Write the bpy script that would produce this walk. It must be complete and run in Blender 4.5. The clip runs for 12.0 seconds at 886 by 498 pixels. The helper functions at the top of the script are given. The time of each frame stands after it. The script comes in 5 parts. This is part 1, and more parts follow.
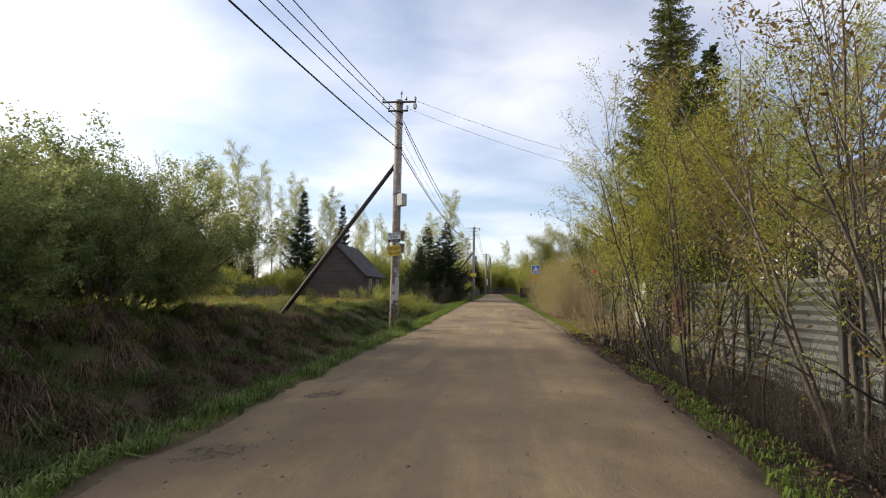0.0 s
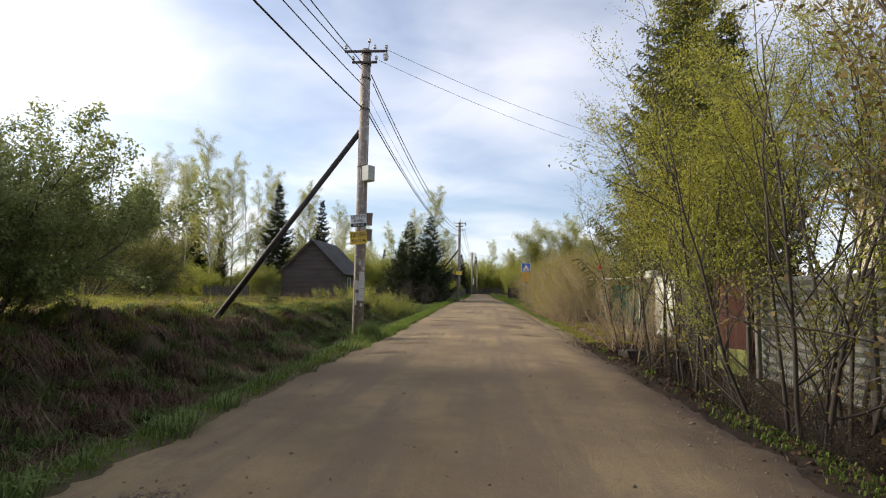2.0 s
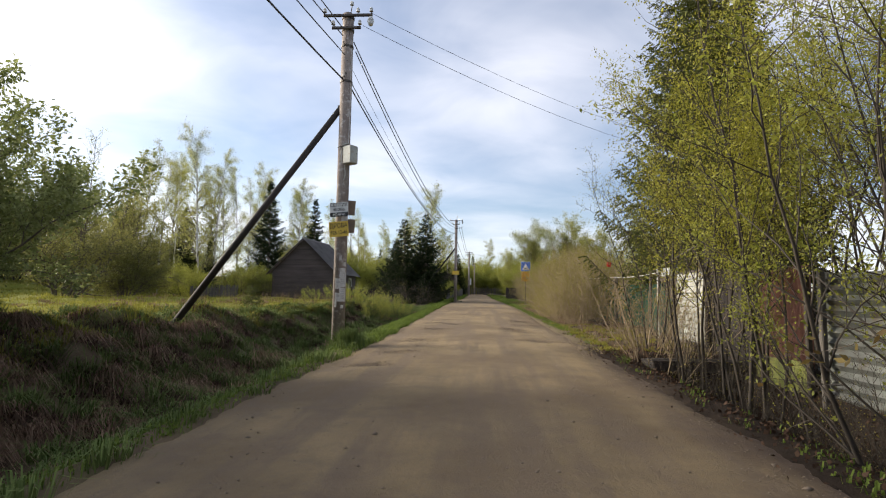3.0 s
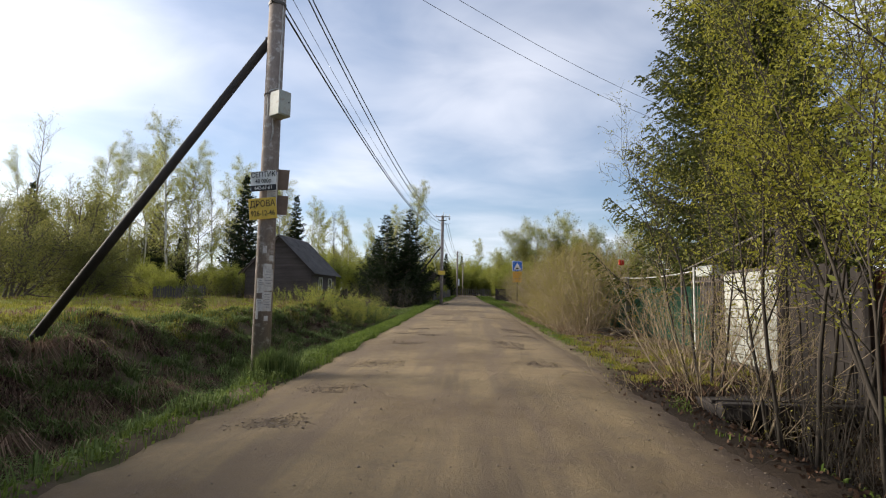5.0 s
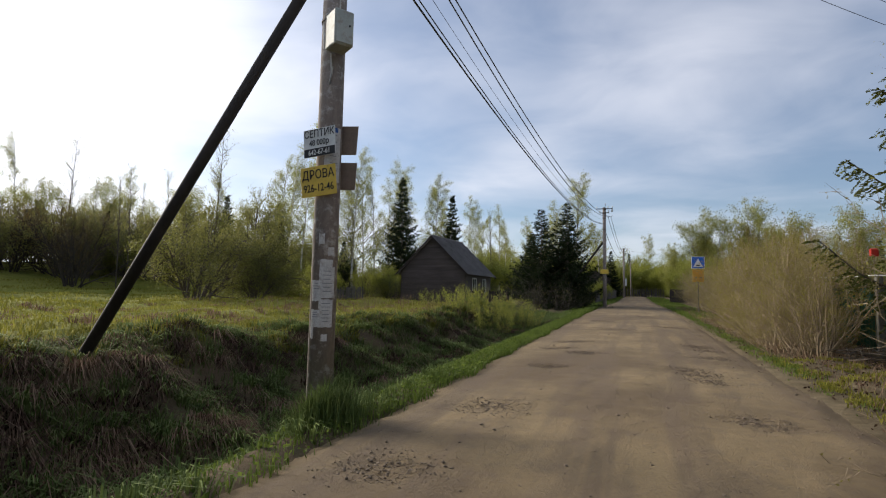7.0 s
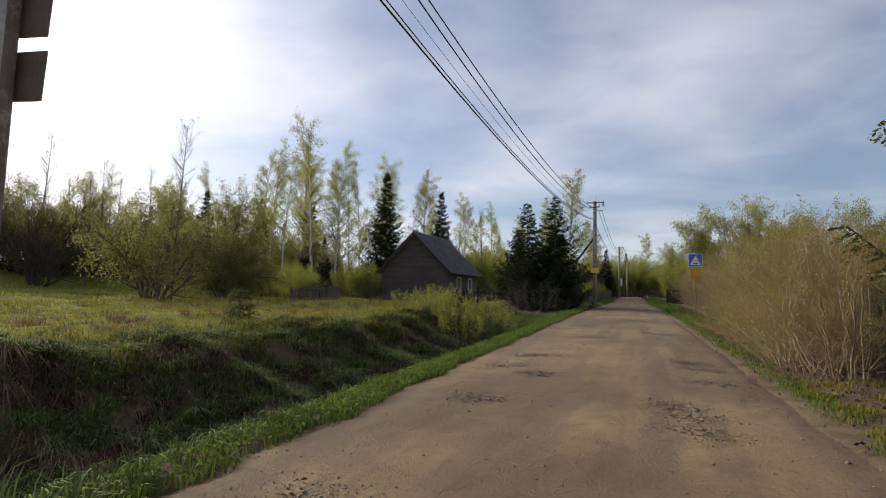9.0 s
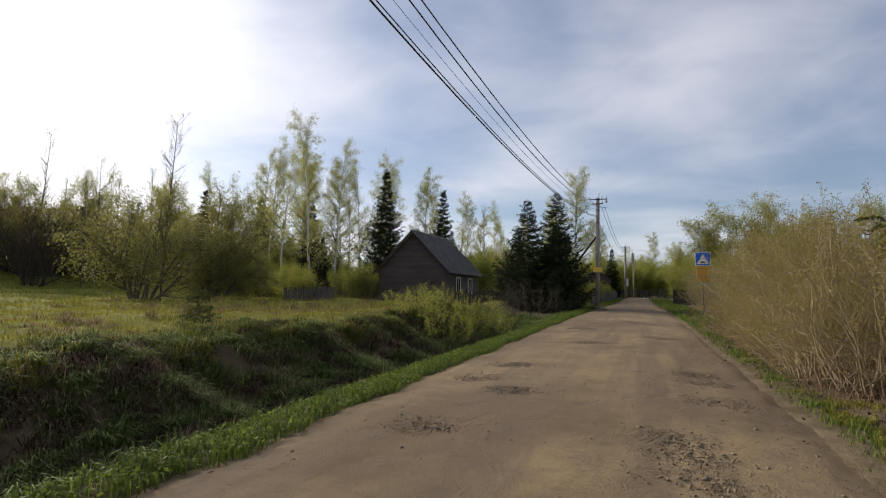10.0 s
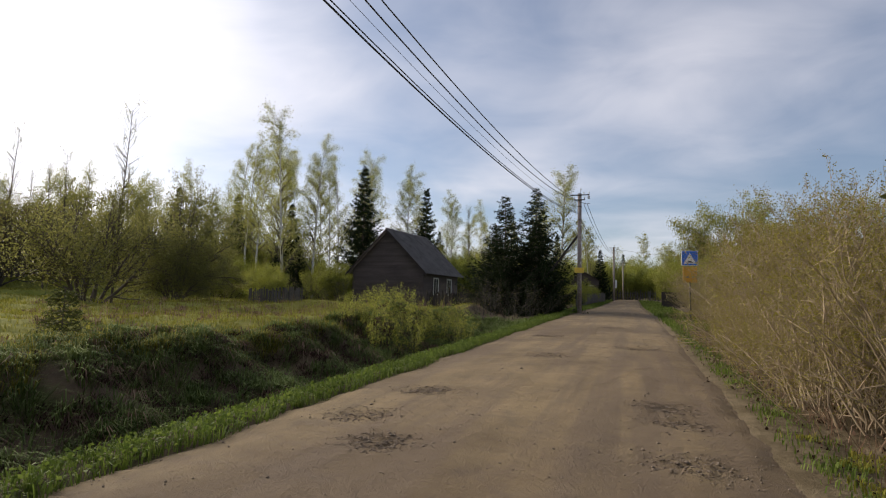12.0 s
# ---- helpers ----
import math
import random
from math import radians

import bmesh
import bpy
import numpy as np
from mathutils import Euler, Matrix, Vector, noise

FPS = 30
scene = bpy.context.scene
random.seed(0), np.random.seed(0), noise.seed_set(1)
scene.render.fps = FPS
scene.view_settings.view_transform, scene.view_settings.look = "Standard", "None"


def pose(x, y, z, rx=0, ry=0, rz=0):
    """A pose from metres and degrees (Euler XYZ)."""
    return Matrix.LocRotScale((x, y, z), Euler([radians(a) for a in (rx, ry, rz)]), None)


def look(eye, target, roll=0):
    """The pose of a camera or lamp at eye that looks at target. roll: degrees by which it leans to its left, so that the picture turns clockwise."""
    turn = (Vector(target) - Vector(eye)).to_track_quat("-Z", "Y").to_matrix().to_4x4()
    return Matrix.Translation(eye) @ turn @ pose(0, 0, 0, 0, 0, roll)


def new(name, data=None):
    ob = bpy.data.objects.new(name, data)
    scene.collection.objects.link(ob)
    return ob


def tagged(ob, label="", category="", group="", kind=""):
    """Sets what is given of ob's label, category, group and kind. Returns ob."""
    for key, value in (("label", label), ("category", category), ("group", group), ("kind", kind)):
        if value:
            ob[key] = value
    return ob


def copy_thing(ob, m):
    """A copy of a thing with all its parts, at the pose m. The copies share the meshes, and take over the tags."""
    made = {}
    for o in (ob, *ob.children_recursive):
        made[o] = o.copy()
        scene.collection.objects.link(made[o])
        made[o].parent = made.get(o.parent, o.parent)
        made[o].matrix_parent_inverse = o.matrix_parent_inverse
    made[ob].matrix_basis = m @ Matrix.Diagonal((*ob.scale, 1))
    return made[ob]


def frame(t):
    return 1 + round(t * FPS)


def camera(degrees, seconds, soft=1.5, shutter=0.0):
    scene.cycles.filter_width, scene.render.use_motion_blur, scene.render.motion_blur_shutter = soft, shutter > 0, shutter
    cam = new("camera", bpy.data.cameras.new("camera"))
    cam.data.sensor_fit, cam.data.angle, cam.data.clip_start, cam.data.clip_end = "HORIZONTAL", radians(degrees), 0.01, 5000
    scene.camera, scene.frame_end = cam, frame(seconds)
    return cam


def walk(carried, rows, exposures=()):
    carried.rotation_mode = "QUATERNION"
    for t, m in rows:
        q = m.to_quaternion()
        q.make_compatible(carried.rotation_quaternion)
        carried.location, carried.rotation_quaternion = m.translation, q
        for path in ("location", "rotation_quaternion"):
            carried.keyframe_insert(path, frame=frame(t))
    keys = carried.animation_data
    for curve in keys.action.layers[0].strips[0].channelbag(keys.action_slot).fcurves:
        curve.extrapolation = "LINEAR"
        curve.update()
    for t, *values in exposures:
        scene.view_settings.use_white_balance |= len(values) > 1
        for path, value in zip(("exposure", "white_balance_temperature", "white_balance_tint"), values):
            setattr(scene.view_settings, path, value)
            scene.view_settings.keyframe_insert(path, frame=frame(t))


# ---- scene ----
cam = camera(78.8, 12.0, 1.1)
METRES, EYE, TILT, LEAN, TURN = 21.0, 1.5, 0.0, 0.0, 5.5
ROWS = [
    (0.0, 0.0, 0.0, 0.0, -0.09, 5.27, -0.94),
    (0.5, 0.0052, 0.0472, -0.0003, -0.3, 5.23, -0.89),
    (1.0, 0.0102, 0.0917, 0.0008, -0.44, 5.25, -0.9),
    (1.5, 0.0109, 0.1407, 0.0002, -1.54, 5.24, -0.93),
    (2.0, 0.0112, 0.1851, -0.0002, -1.62, 5.31, -0.95),
    (2.5, 0.0139, 0.2342, -0.0004, -1.69, 5.31, -0.91),
    (3.0, 0.0178, 0.2788, 0.0, -1.94, 5.37, -0.88),
    (5.0, 0.0414, 0.4542, 0.0072, -3.08, 5.43, -0.99),
    (5.5, 0.0384, 0.4969, 0.0129, -2.62, 5.42, -1.05),
    (6.0, 0.0414, 0.5307, 0.0151, 2.61, 5.43, -1.12),
    (6.5, 0.0502, 0.5722, 0.0139, 11.57, 5.16, -1.09),
    (8.5, 0.0882, 0.7359, 0.016, 15.84, 5.1, -1.28),
    (9.0, 0.0962, 0.7747, 0.0171, 13.93, 5.13, -1.31),
    (9.5, 0.1027, 0.8124, 0.0172, 14.25, 5.17, -1.33),
    (10.0, 0.1134, 0.8494, 0.0187, 14.67, 5.14, -1.33),
    (10.5, 0.1221, 0.8854, 0.0188, 15.3, 5.21, -1.37),
    (11.0, 0.1327, 0.9198, 0.019, 15.23, 5.18, -1.37),
    (11.5, 0.1416, 0.9534, 0.0202, 15.42, 5.26, -1.41),
    (12.0, 0.1507, 0.9825, 0.0216, 13.98, 5.33, -1.44),
]
SKY_STRENGTH, SUN_POWER, CLOUD, CLOUD_GLOW = 0.115, 5.0, 7.9, 5.5
walk(cam, [(t, pose(0, 0, EYE, TILT, LEAN, TURN) @ pose(METRES * x, METRES * y, METRES * z, 90 + pitch, roll, yaw)) for t, x, y, z, yaw, pitch, roll in ROWS],
     exposures=[(0.0, 0.70, 6900, 12), (3.0, 0.62, 6800, 11), (5.5, 0.38, 6550, 10), (6.5, 0.20, 6500, 10), (8.5, 0.08, 6700, 12), (12.0, 0.05, 6800, 13)])

# ---- world, sun ----
SUN_AZ, SUN_EL = -73.0, 20.0          # degrees; azimuth from +y towards +x
SUN_DIR = Vector((math.sin(radians(SUN_AZ)) * math.cos(radians(SUN_EL)), math.cos(radians(SUN_AZ)) * math.cos(radians(SUN_EL)), math.sin(radians(SUN_EL))))
world = bpy.data.worlds.new("sky")
scene.world = world
world.use_nodes = True
wt = world.node_tree
wt.nodes.clear()


def wnode(kind, **kw):
    n = wt.nodes.new(kind)
    for k, v in kw.items():
        n.inputs[k].default_value = v
    return n


def wmath(op, a, b=None):
    n = wt.nodes.new("ShaderNodeMath")
    n.operation = op
    for i, v in enumerate((a, b)):
        if v is None:
            continue
        if isinstance(v, (int, float)):
            n.inputs[i].default_value = v
        else:
            wt.links.new(v, n.inputs[i])
    return n.outputs[0]


sky = wt.nodes.new("ShaderNodeTexSky")
sky.sky_type, sky.sun_disc = "NISHITA", False
sky.sun_elevation, sky.sun_rotation = radians(SUN_EL), radians(SUN_AZ)
sky.air_density, sky.dust_density, sky.ozone_density = 1.0, 1.2, 4.0
coord = wt.nodes.new("ShaderNodeTexCoord")
sep = wt.nodes.new("ShaderNodeSeparateXYZ")
wt.links.new(coord.outputs["Generated"], sep.inputs[0])
lift = wmath("ADD", wmath("MAXIMUM", sep.outputs["Z"], 0.0), 0.16)
plane = wt.nodes.new("ShaderNodeCombineXYZ")
wt.links.new(wmath("DIVIDE", sep.outputs["X"], lift), plane.inputs[0])
wt.links.new(wmath("MULTIPLY", wmath("DIVIDE", sep.outputs["Y"], lift), 1.25), plane.inputs[1])
thick = wnode("ShaderNodeTexNoise", Scale=0.62, Detail=5.0, Roughness=0.45, Distortion=0.35)
wisps = wnode("ShaderNodeTexNoise", Scale=1.9, Detail=5.0, Roughness=0.55, Distortion=0.6)
for n in (thick, wisps):
    wt.links.new(plane.outputs[0], n.inputs["Vector"])
# haze round the veiled sun
dot = wt.nodes.new("ShaderNodeVectorMath")
dot.operation = "DOT_PRODUCT"
wt.links.new(coord.outputs["Generated"], dot.inputs[0])
dot.inputs[1].default_value = SUN_DIR
near = wmath("POWER", wmath("MAXIMUM", dot.outputs["Value"], 0.0), 7.0)
cover = wmath("ADD", wmath("MULTIPLY", thick.outputs[0], 0.82), wmath("MULTIPLY", wisps.outputs[0], 0.18))
cover = wmath("ADD", cover, wmath("MULTIPLY", near, 0.36))
ramp = wt.nodes.new("ShaderNodeMapRange")
ramp.interpolation_type = "SMOOTHSTEP"
for i, v in ((1, 0.38), (2, 0.76), (3, 0.12), (4, 0.93)):
    ramp.inputs[i].default_value = v
wt.links.new(cover, ramp.inputs[0])
lit = wmath("ADD", wmath("MULTIPLY", near, CLOUD_GLOW), CLOUD)
cloud = wt.nodes.new("ShaderNodeMix")
cloud.data_type = "RGBA"
tint = wt.nodes.new("ShaderNodeVectorMath")
tint.operation = "SCALE"
tint.inputs[0].default_value = (0.94, 0.96, 1.05)
wt.links.new(lit, tint.inputs["Scale"])
wt.links.new(ramp.outputs[0], cloud.inputs[0])
wt.links.new(sky.outputs[0], cloud.inputs[6])
wt.links.new(tint.outputs[0], cloud.inputs[7])
back = wnode("ShaderNodeBackground", Strength=SKY_STRENGTH)
wt.links.new(cloud.outputs[2], back.inputs["Color"])
wout = wt.nodes.new("ShaderNodeOutputWorld")
wt.links.new(back.outputs[0], wout.inputs["Surface"])

sun_data = bpy.data.lights.new("sun", "SUN")
sun_data.energy, sun_data.angle, sun_data.color = SUN_POWER, radians(21.0), (1.0, 0.92, 0.79)
sun = new("sun", sun_data)
sun.matrix_world = look(SUN_DIR * 60, (0, 0, 0))


# ---- materials ----
def nodes_of(name):
    m = bpy.data.materials.new(name)
    m.use_nodes = True
    t = m.node_tree
    t.nodes.clear()
    out = t.nodes.new("ShaderNodeOutputMaterial")
    bsdf = t.nodes.new("ShaderNodeBsdfPrincipled")
    t.links.new(bsdf.outputs[0], out.inputs[0])
    return m, t, bsdf, out


def mix(t, fac, a, b, blend="MIX"):
    n = t.nodes.new("ShaderNodeMix")
    n.data_type, n.blend_type = "RGBA", blend
    for i, v in ((0, fac), (6, a), (7, b)):
        if isinstance(v, (int, float)):
            n.inputs[i].default_value = v
        elif isinstance(v, tuple):
            n.inputs[i].default_value = (*v, 1)
        else:
            t.links.new(v, n.inputs[i])
    return n.outputs[2]


def noise_of(t, scale, detail=5.0, rough=0.6, stretch=None, where="Object", distort=0.0):
    n = t.nodes.new("ShaderNodeTexNoise")
    n.inputs["Scale"].default_value, n.inputs["Detail"].default_value, n.inputs["Roughness"].default_value = scale, detail, rough
    n.inputs["Distortion"].default_value = distort
    c = t.nodes.new("ShaderNodeTexCoord")
    v = c.outputs[where]
    if stretch:
        k = t.nodes.new("ShaderNodeMapping")
        k.inputs["Scale"].default_value = stretch
        t.links.new(v, k.inputs[0])
        v = k.outputs[0]
    t.links.new(v, n.inputs["Vector"])
    return n.outputs[0]


def span(t, v, a, b, c=0.0, d=1.0):
    n = t.nodes.new("ShaderNodeMapRange")
    for i, k in enumerate((a, b, c, d)):
        n.inputs[i + 1].default_value = k
    t.links.new(v, n.inputs[0])
    return n.outputs[0]


def bump(t, bsdf, height, strength=0.4, distance=0.01):
    n = t.nodes.new("ShaderNodeBump")
    n.inputs["Strength"].default_value, n.inputs["Distance"].default_value = strength, distance
    t.links.new(height, n.inputs["Height"])
    t.links.new(n.outputs[0], bsdf.inputs["Normal"])


def surface(name, dark, light, coarse=1.5, fine=25.0, stain=None, stretch=None, rough=0.85, metal=0.0, relief=0.4, distance=0.006, amount=0.5, island=0.0):
    """Two scales of colour, a stain and fine relief."""
    m, t, b, _ = nodes_of(name)
    big = noise_of(t, coarse, 5, 0.6, stretch)
    small = noise_of(t, fine, 4, 0.65, stretch)
    c = mix(t, span(t, big, 0.3, 0.7), dark, light)
    c = mix(t, span(t, small, 0.35, 0.75, 0, amount), c, tuple(v * 0.55 for v in dark))
    if stain:
        c = mix(t, span(t, noise_of(t, coarse * 2.3, 6, 0.7), 0.52, 0.68, 0, 0.85), c, stain)
    if island:
        g = t.nodes.new("ShaderNodeNewGeometry")
        o = t.nodes.new("ShaderNodeObjectInfo")
        s = t.nodes.new("ShaderNodeMath")
        s.operation = "FRACT"
        a = t.nodes.new("ShaderNodeMath")
        a.operation = "ADD"
        t.links.new(g.outputs["Random Per Island"], a.inputs[0])
        t.links.new(o.outputs["Random"], a.inputs[1])
        t.links.new(a.outputs[0], s.inputs[0])
        c = mix(t, span(t, s.outputs[0], 0, 1, 0, island), c, tuple(v * 0.4 for v in dark))
    t.links.new(c, b.inputs["Base Color"])
    b.inputs["Roughness"].default_value, b.inputs["Metallic"].default_value = rough, metal
    bump(t, b, small, relief, distance)
    return m


def foliage(name, a, b_, c_, through_light=0.4, rough=0.55, gloss=0.25):
    """Leaves: each island takes its own shade between three colours; light comes through."""
    m, t, b, out = nodes_of(name)
    g = t.nodes.new("ShaderNodeNewGeometry")
    r = t.nodes.new("ShaderNodeValToRGB")
    r.color_ramp.elements[0].color, r.color_ramp.elements[1].color = (*a, 1), (*c_, 1)
    e = r.color_ramp.elements.new(0.5)
    e.color = (*b_, 1)
    t.links.new(g.outputs["Random Per Island"], r.inputs[0])
    col = mix(t, span(t, noise_of(t, 0.9, 3, 0.6), 0.35, 0.65, 0, 0.45), r.outputs[0], tuple(v * 0.6 for v in a))
    t.links.new(col, b.inputs["Base Color"])
    b.inputs["Roughness"].default_value = rough
    b.inputs["Specular IOR Level"].default_value = gloss
    tr = t.nodes.new("ShaderNodeBsdfTranslucent")
    t.links.new(col, tr.inputs[0])
    ms = t.nodes.new("ShaderNodeMixShader")
    ms.inputs[0].default_value = through_light
    t.links.new(b.outputs[0], ms.inputs[1])
    t.links.new(tr.outputs[0], ms.inputs[2])
    t.links.new(ms.outputs[0], out.inputs[0])
    return m


def plain(name, colour, rough=0.6, metal=0.0):
    """Small painted or printed things, with a little grime."""
    return surface(name, tuple(v * 0.75 for v in colour), colour, 6, 60, None, None, rough, metal, 0.15, 0.002, 0.2)


M_ROAD = None
m, t, b, _ = nodes_of("packed_sandy_gravel")
big = noise_of(t, 0.35, 6, 0.6)
tracks = noise_of(t, 1.1, 5, 0.6, (1.6, 0.10, 1))
grit = noise_of(t, 30, 6, 0.75)
peb = t.nodes.new("ShaderNodeTexVoronoi")
peb.inputs["Scale"].default_value = 38
tc = t.nodes.new("ShaderNodeTexCoord")
t.links.new(tc.outputs["Object"], peb.inputs["Vector"])
c = mix(t, span(t, big, 0.40, 0.60), (0.158, 0.114, 0.067), (0.275, 0.205, 0.114))
c = mix(t, span(t, tracks, 0.46, 0.60, 0, 0.75), c, (0.165, 0.122, 0.082))
c = mix(t, span(t, noise_of(t, 1.9, 7, 0.7), 0.50, 0.68, 0, 0.6), c, (0.145, 0.108, 0.078))
c = mix(t, span(t, grit, 0.45, 0.75, 0, 0.5), c, (0.15, 0.118, 0.09))
c = mix(t, span(t, peb.outputs["Distance"], 0.02, 0.2, 0.25, 0), c, (0.36, 0.30, 0.24))
rim = t.nodes.new("ShaderNodeSeparateXYZ")
t.links.new(tc.outputs["Object"], rim.inputs[0])
rag_ = t.nodes.new("ShaderNodeMath")
rag_.operation = "MULTIPLY_ADD"
t.links.new(noise_of(t, 1.3, 6, 0.7), rag_.inputs[0])
rag_.inputs[1].default_value = 1.1
t.links.new(rim.outputs[0], rag_.inputs[2])
near_ = t.nodes.new("ShaderNodeMath")
near_.operation = "MULTIPLY"
t.links.new(span(t, rag_.outputs[0], 2.25, 2.95, 0, 0.85), near_.inputs[0])
t.links.new(span(t, rim.outputs[1], 17.0, 22.0, 1.0, 0.12), near_.inputs[1])
c = mix(t, near_.outputs[0], c, (0.070, 0.050, 0.041))
t.links.new(c, b.inputs["Base Color"])
b.inputs["Roughness"].default_value = 0.95
b.inputs["Specular IOR Level"].default_value = 0.2
hm = t.nodes.new("ShaderNodeMath")
hm.operation = "ADD"
t.links.new(grit, hm.inputs[0])
t.links.new(noise_of(t, 7, 5, 0.6), hm.inputs[1])
bump(t, b, hm.outputs[0], 0.8, 0.03)
M_ROAD = m

m, t, b, _ = nodes_of("meadow_and_bank_soil")
tc = t.nodes.new("ShaderNodeTexCoord")
sx = t.nodes.new("ShaderNodeSeparateXYZ")
t.links.new(tc.outputs["Object"], sx.inputs[0])
meadow = mix(t, span(t, noise_of(t, 0.45, 6, 0.6), 0.35, 0.65), (0.16, 0.18, 0.028), (0.24, 0.225, 0.05))
meadow = mix(t, span(t, noise_of(t, 3.5, 6, 0.7), 0.45, 0.7, 0, 0.7), meadow, (0.10, 0.12, 0.03))
soil = mix(t, span(t, noise_of(t, 1.2, 6, 0.65), 0.35, 0.65), (0.085, 0.062, 0.042), (0.15, 0.112, 0.070))
soil = mix(t, span(t, noise_of(t, 0.8, 5, 0.6), 0.5, 0.64, 0, 0.8), soil, (0.075, 0.095, 0.028))
wob = t.nodes.new("ShaderNodeMath")
wob.operation = "MULTIPLY_ADD"
t.links.new(noise_of(t, 0.7, 4, 0.6), wob.inputs[0])
wob.inputs[1].default_value = 3.0
t.links.new(sx.outputs[0], wob.inputs[2])
c = mix(t, span(t, wob.outputs[0], -7.0, -6.0), meadow, soil)
# right-hand leaf litter, darkened further to put the ditch's shade into the colour
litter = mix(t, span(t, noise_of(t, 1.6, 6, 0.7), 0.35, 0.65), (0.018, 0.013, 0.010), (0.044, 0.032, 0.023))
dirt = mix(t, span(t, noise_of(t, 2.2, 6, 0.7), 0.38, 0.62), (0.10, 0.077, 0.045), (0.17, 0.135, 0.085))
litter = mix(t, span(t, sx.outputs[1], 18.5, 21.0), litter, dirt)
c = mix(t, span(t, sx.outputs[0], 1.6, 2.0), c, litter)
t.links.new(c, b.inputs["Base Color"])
b.inputs["Roughness"].default_value = 1.0
b.inputs["Specular IOR Level"].default_value = 0.1
bump(t, b, noise_of(t, 14, 6, 0.7), 0.8, 0.05)
M_GROUND = m

M_BARK = surface("grey_brown_bark", (0.075, 0.058, 0.043), (0.15, 0.12, 0.09), 3, 30, None, (1, 1, 0.25), 0.95, 0, 0.7, 0.01)
M_TWIG = surface("olive_brown_twigs", (0.032, 0.025, 0.019), (0.068, 0.053, 0.039), 2, 20, None, (1, 1, 0.3), 0.9, 0, 0.3, 0.004)
M_DRYTWIG = surface("pale_dry_twigs", (0.24, 0.178, 0.112), (0.43, 0.335, 0.22), 2, 20, None, (1, 1, 0.3), 0.9, 0, 0.3, 0.004)
M_BIRCH = surface("white_birch_bark", (0.42, 0.40, 0.36), (0.62, 0.60, 0.55), 2, 9, (0.06, 0.05, 0.045), (1, 1, 2.2), 0.8, 0, 0.4, 0.006)
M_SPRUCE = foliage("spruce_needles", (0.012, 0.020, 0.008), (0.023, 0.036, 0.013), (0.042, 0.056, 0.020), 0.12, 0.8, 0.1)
# the same needles for near spruces, sunlight put into the colour
M_SPRUCE_NEAR = foliage("sunlit_tone_spruce_needles", (0.060, 0.075, 0.020), (0.115, 0.130, 0.036), (0.19, 0.195, 0.062), 0.25, 0.7, 0.15)
M_WILLOW = foliage("grey_green_willow_leaves", (0.16, 0.19, 0.058), (0.25, 0.285, 0.095), (0.37, 0.395, 0.165), 0.45)
M_YELLOW = foliage("young_yellow_green_leaves", (0.22, 0.22, 0.026), (0.33, 0.32, 0.042), (0.45, 0.42, 0.075), 0.5)
M_GREEN = foliage("fresh_green_leaves", (0.20, 0.225, 0.032), (0.30, 0.315, 0.055), (0.41, 0.41, 0.10), 0.58)
M_BIRCHLEAF = foliage("birch_spring_leaves", (0.24, 0.25, 0.060), (0.34, 0.34, 0.095), (0.45, 0.44, 0.16), 0.6)
M_OLIVE = foliage("olive_willow_leaves", (0.17, 0.17, 0.046), (0.26, 0.255, 0.072), (0.37, 0.35, 0.115), 0.5)
M_RUSSET = foliage("russet_young_leaves", (0.12, 0.075, 0.025), (0.19, 0.13, 0.04), (0.25, 0.19, 0.06), 0.4)
M_HEDGELEAF = foliage("small_olive_leaves", (0.20, 0.18, 0.030), (0.30, 0.262, 0.05), (0.40, 0.345, 0.085), 0.5)
M_GRASS = foliage("lush_green_grass", (0.080, 0.125, 0.022), (0.135, 0.19, 0.034), (0.21, 0.27, 0.058), 0.40, 0.7, 0.15)
M_MEADOW = foliage("yellow_green_meadow_grass", (0.17, 0.175, 0.026), (0.26, 0.25, 0.042), (0.37, 0.33, 0.080), 0.45, 0.8, 0.1)
M_BANKGRASS = foliage("dull_green_grass", (0.090, 0.128, 0.040), (0.14, 0.188, 0.060), (0.215, 0.27, 0.09), 0.25, 0.8, 0.05)
M_DEAD = foliage("dead_straw_grass", (0.135, 0.084, 0.056), (0.24, 0.155, 0.105), (0.43, 0.30, 0.21), 0.3, 0.9, 0.05)
M_LITTER = foliage("dry_brown_leaf_litter", (0.042, 0.025, 0.017), (0.076, 0.046, 0.032), (0.125, 0.080, 0.056), 0.1, 0.9, 0.05)
M_STONE = surface("grey_brown_gravel_stone", (0.165, 0.125, 0.092), (0.27, 0.21, 0.155), 5, 40, None, None, 0.95, 0, 0.3, 0.004, 0.3, 0.35)
M_POLE = surface("weathered_concrete_pole", (0.20, 0.158, 0.136), (0.33, 0.275, 0.24), 3.4, 22, (0.55, 0.52, 0.49), (1, 1, 0.35), 0.9, 0, 0.5, 0.006)
M_BRACE = surface("tarred_timber", (0.020, 0.016, 0.014), (0.05, 0.040, 0.034), 3, 30, None, (1, 1, 0.2), 0.8, 0, 0.5, 0.005)
M_STEEL = surface("rusty_grey_steel", (0.06, 0.05, 0.045), (0.13, 0.115, 0.10), 6, 40, (0.11, 0.06, 0.03), None, 0.6, 0.6, 0.2, 0.002)
M_PORC = plain("white_porcelain", (0.7, 0.7, 0.68), 0.25)
M_WIRE = plain("black_cable_sheath", (0.018, 0.018, 0.02), 0.6)
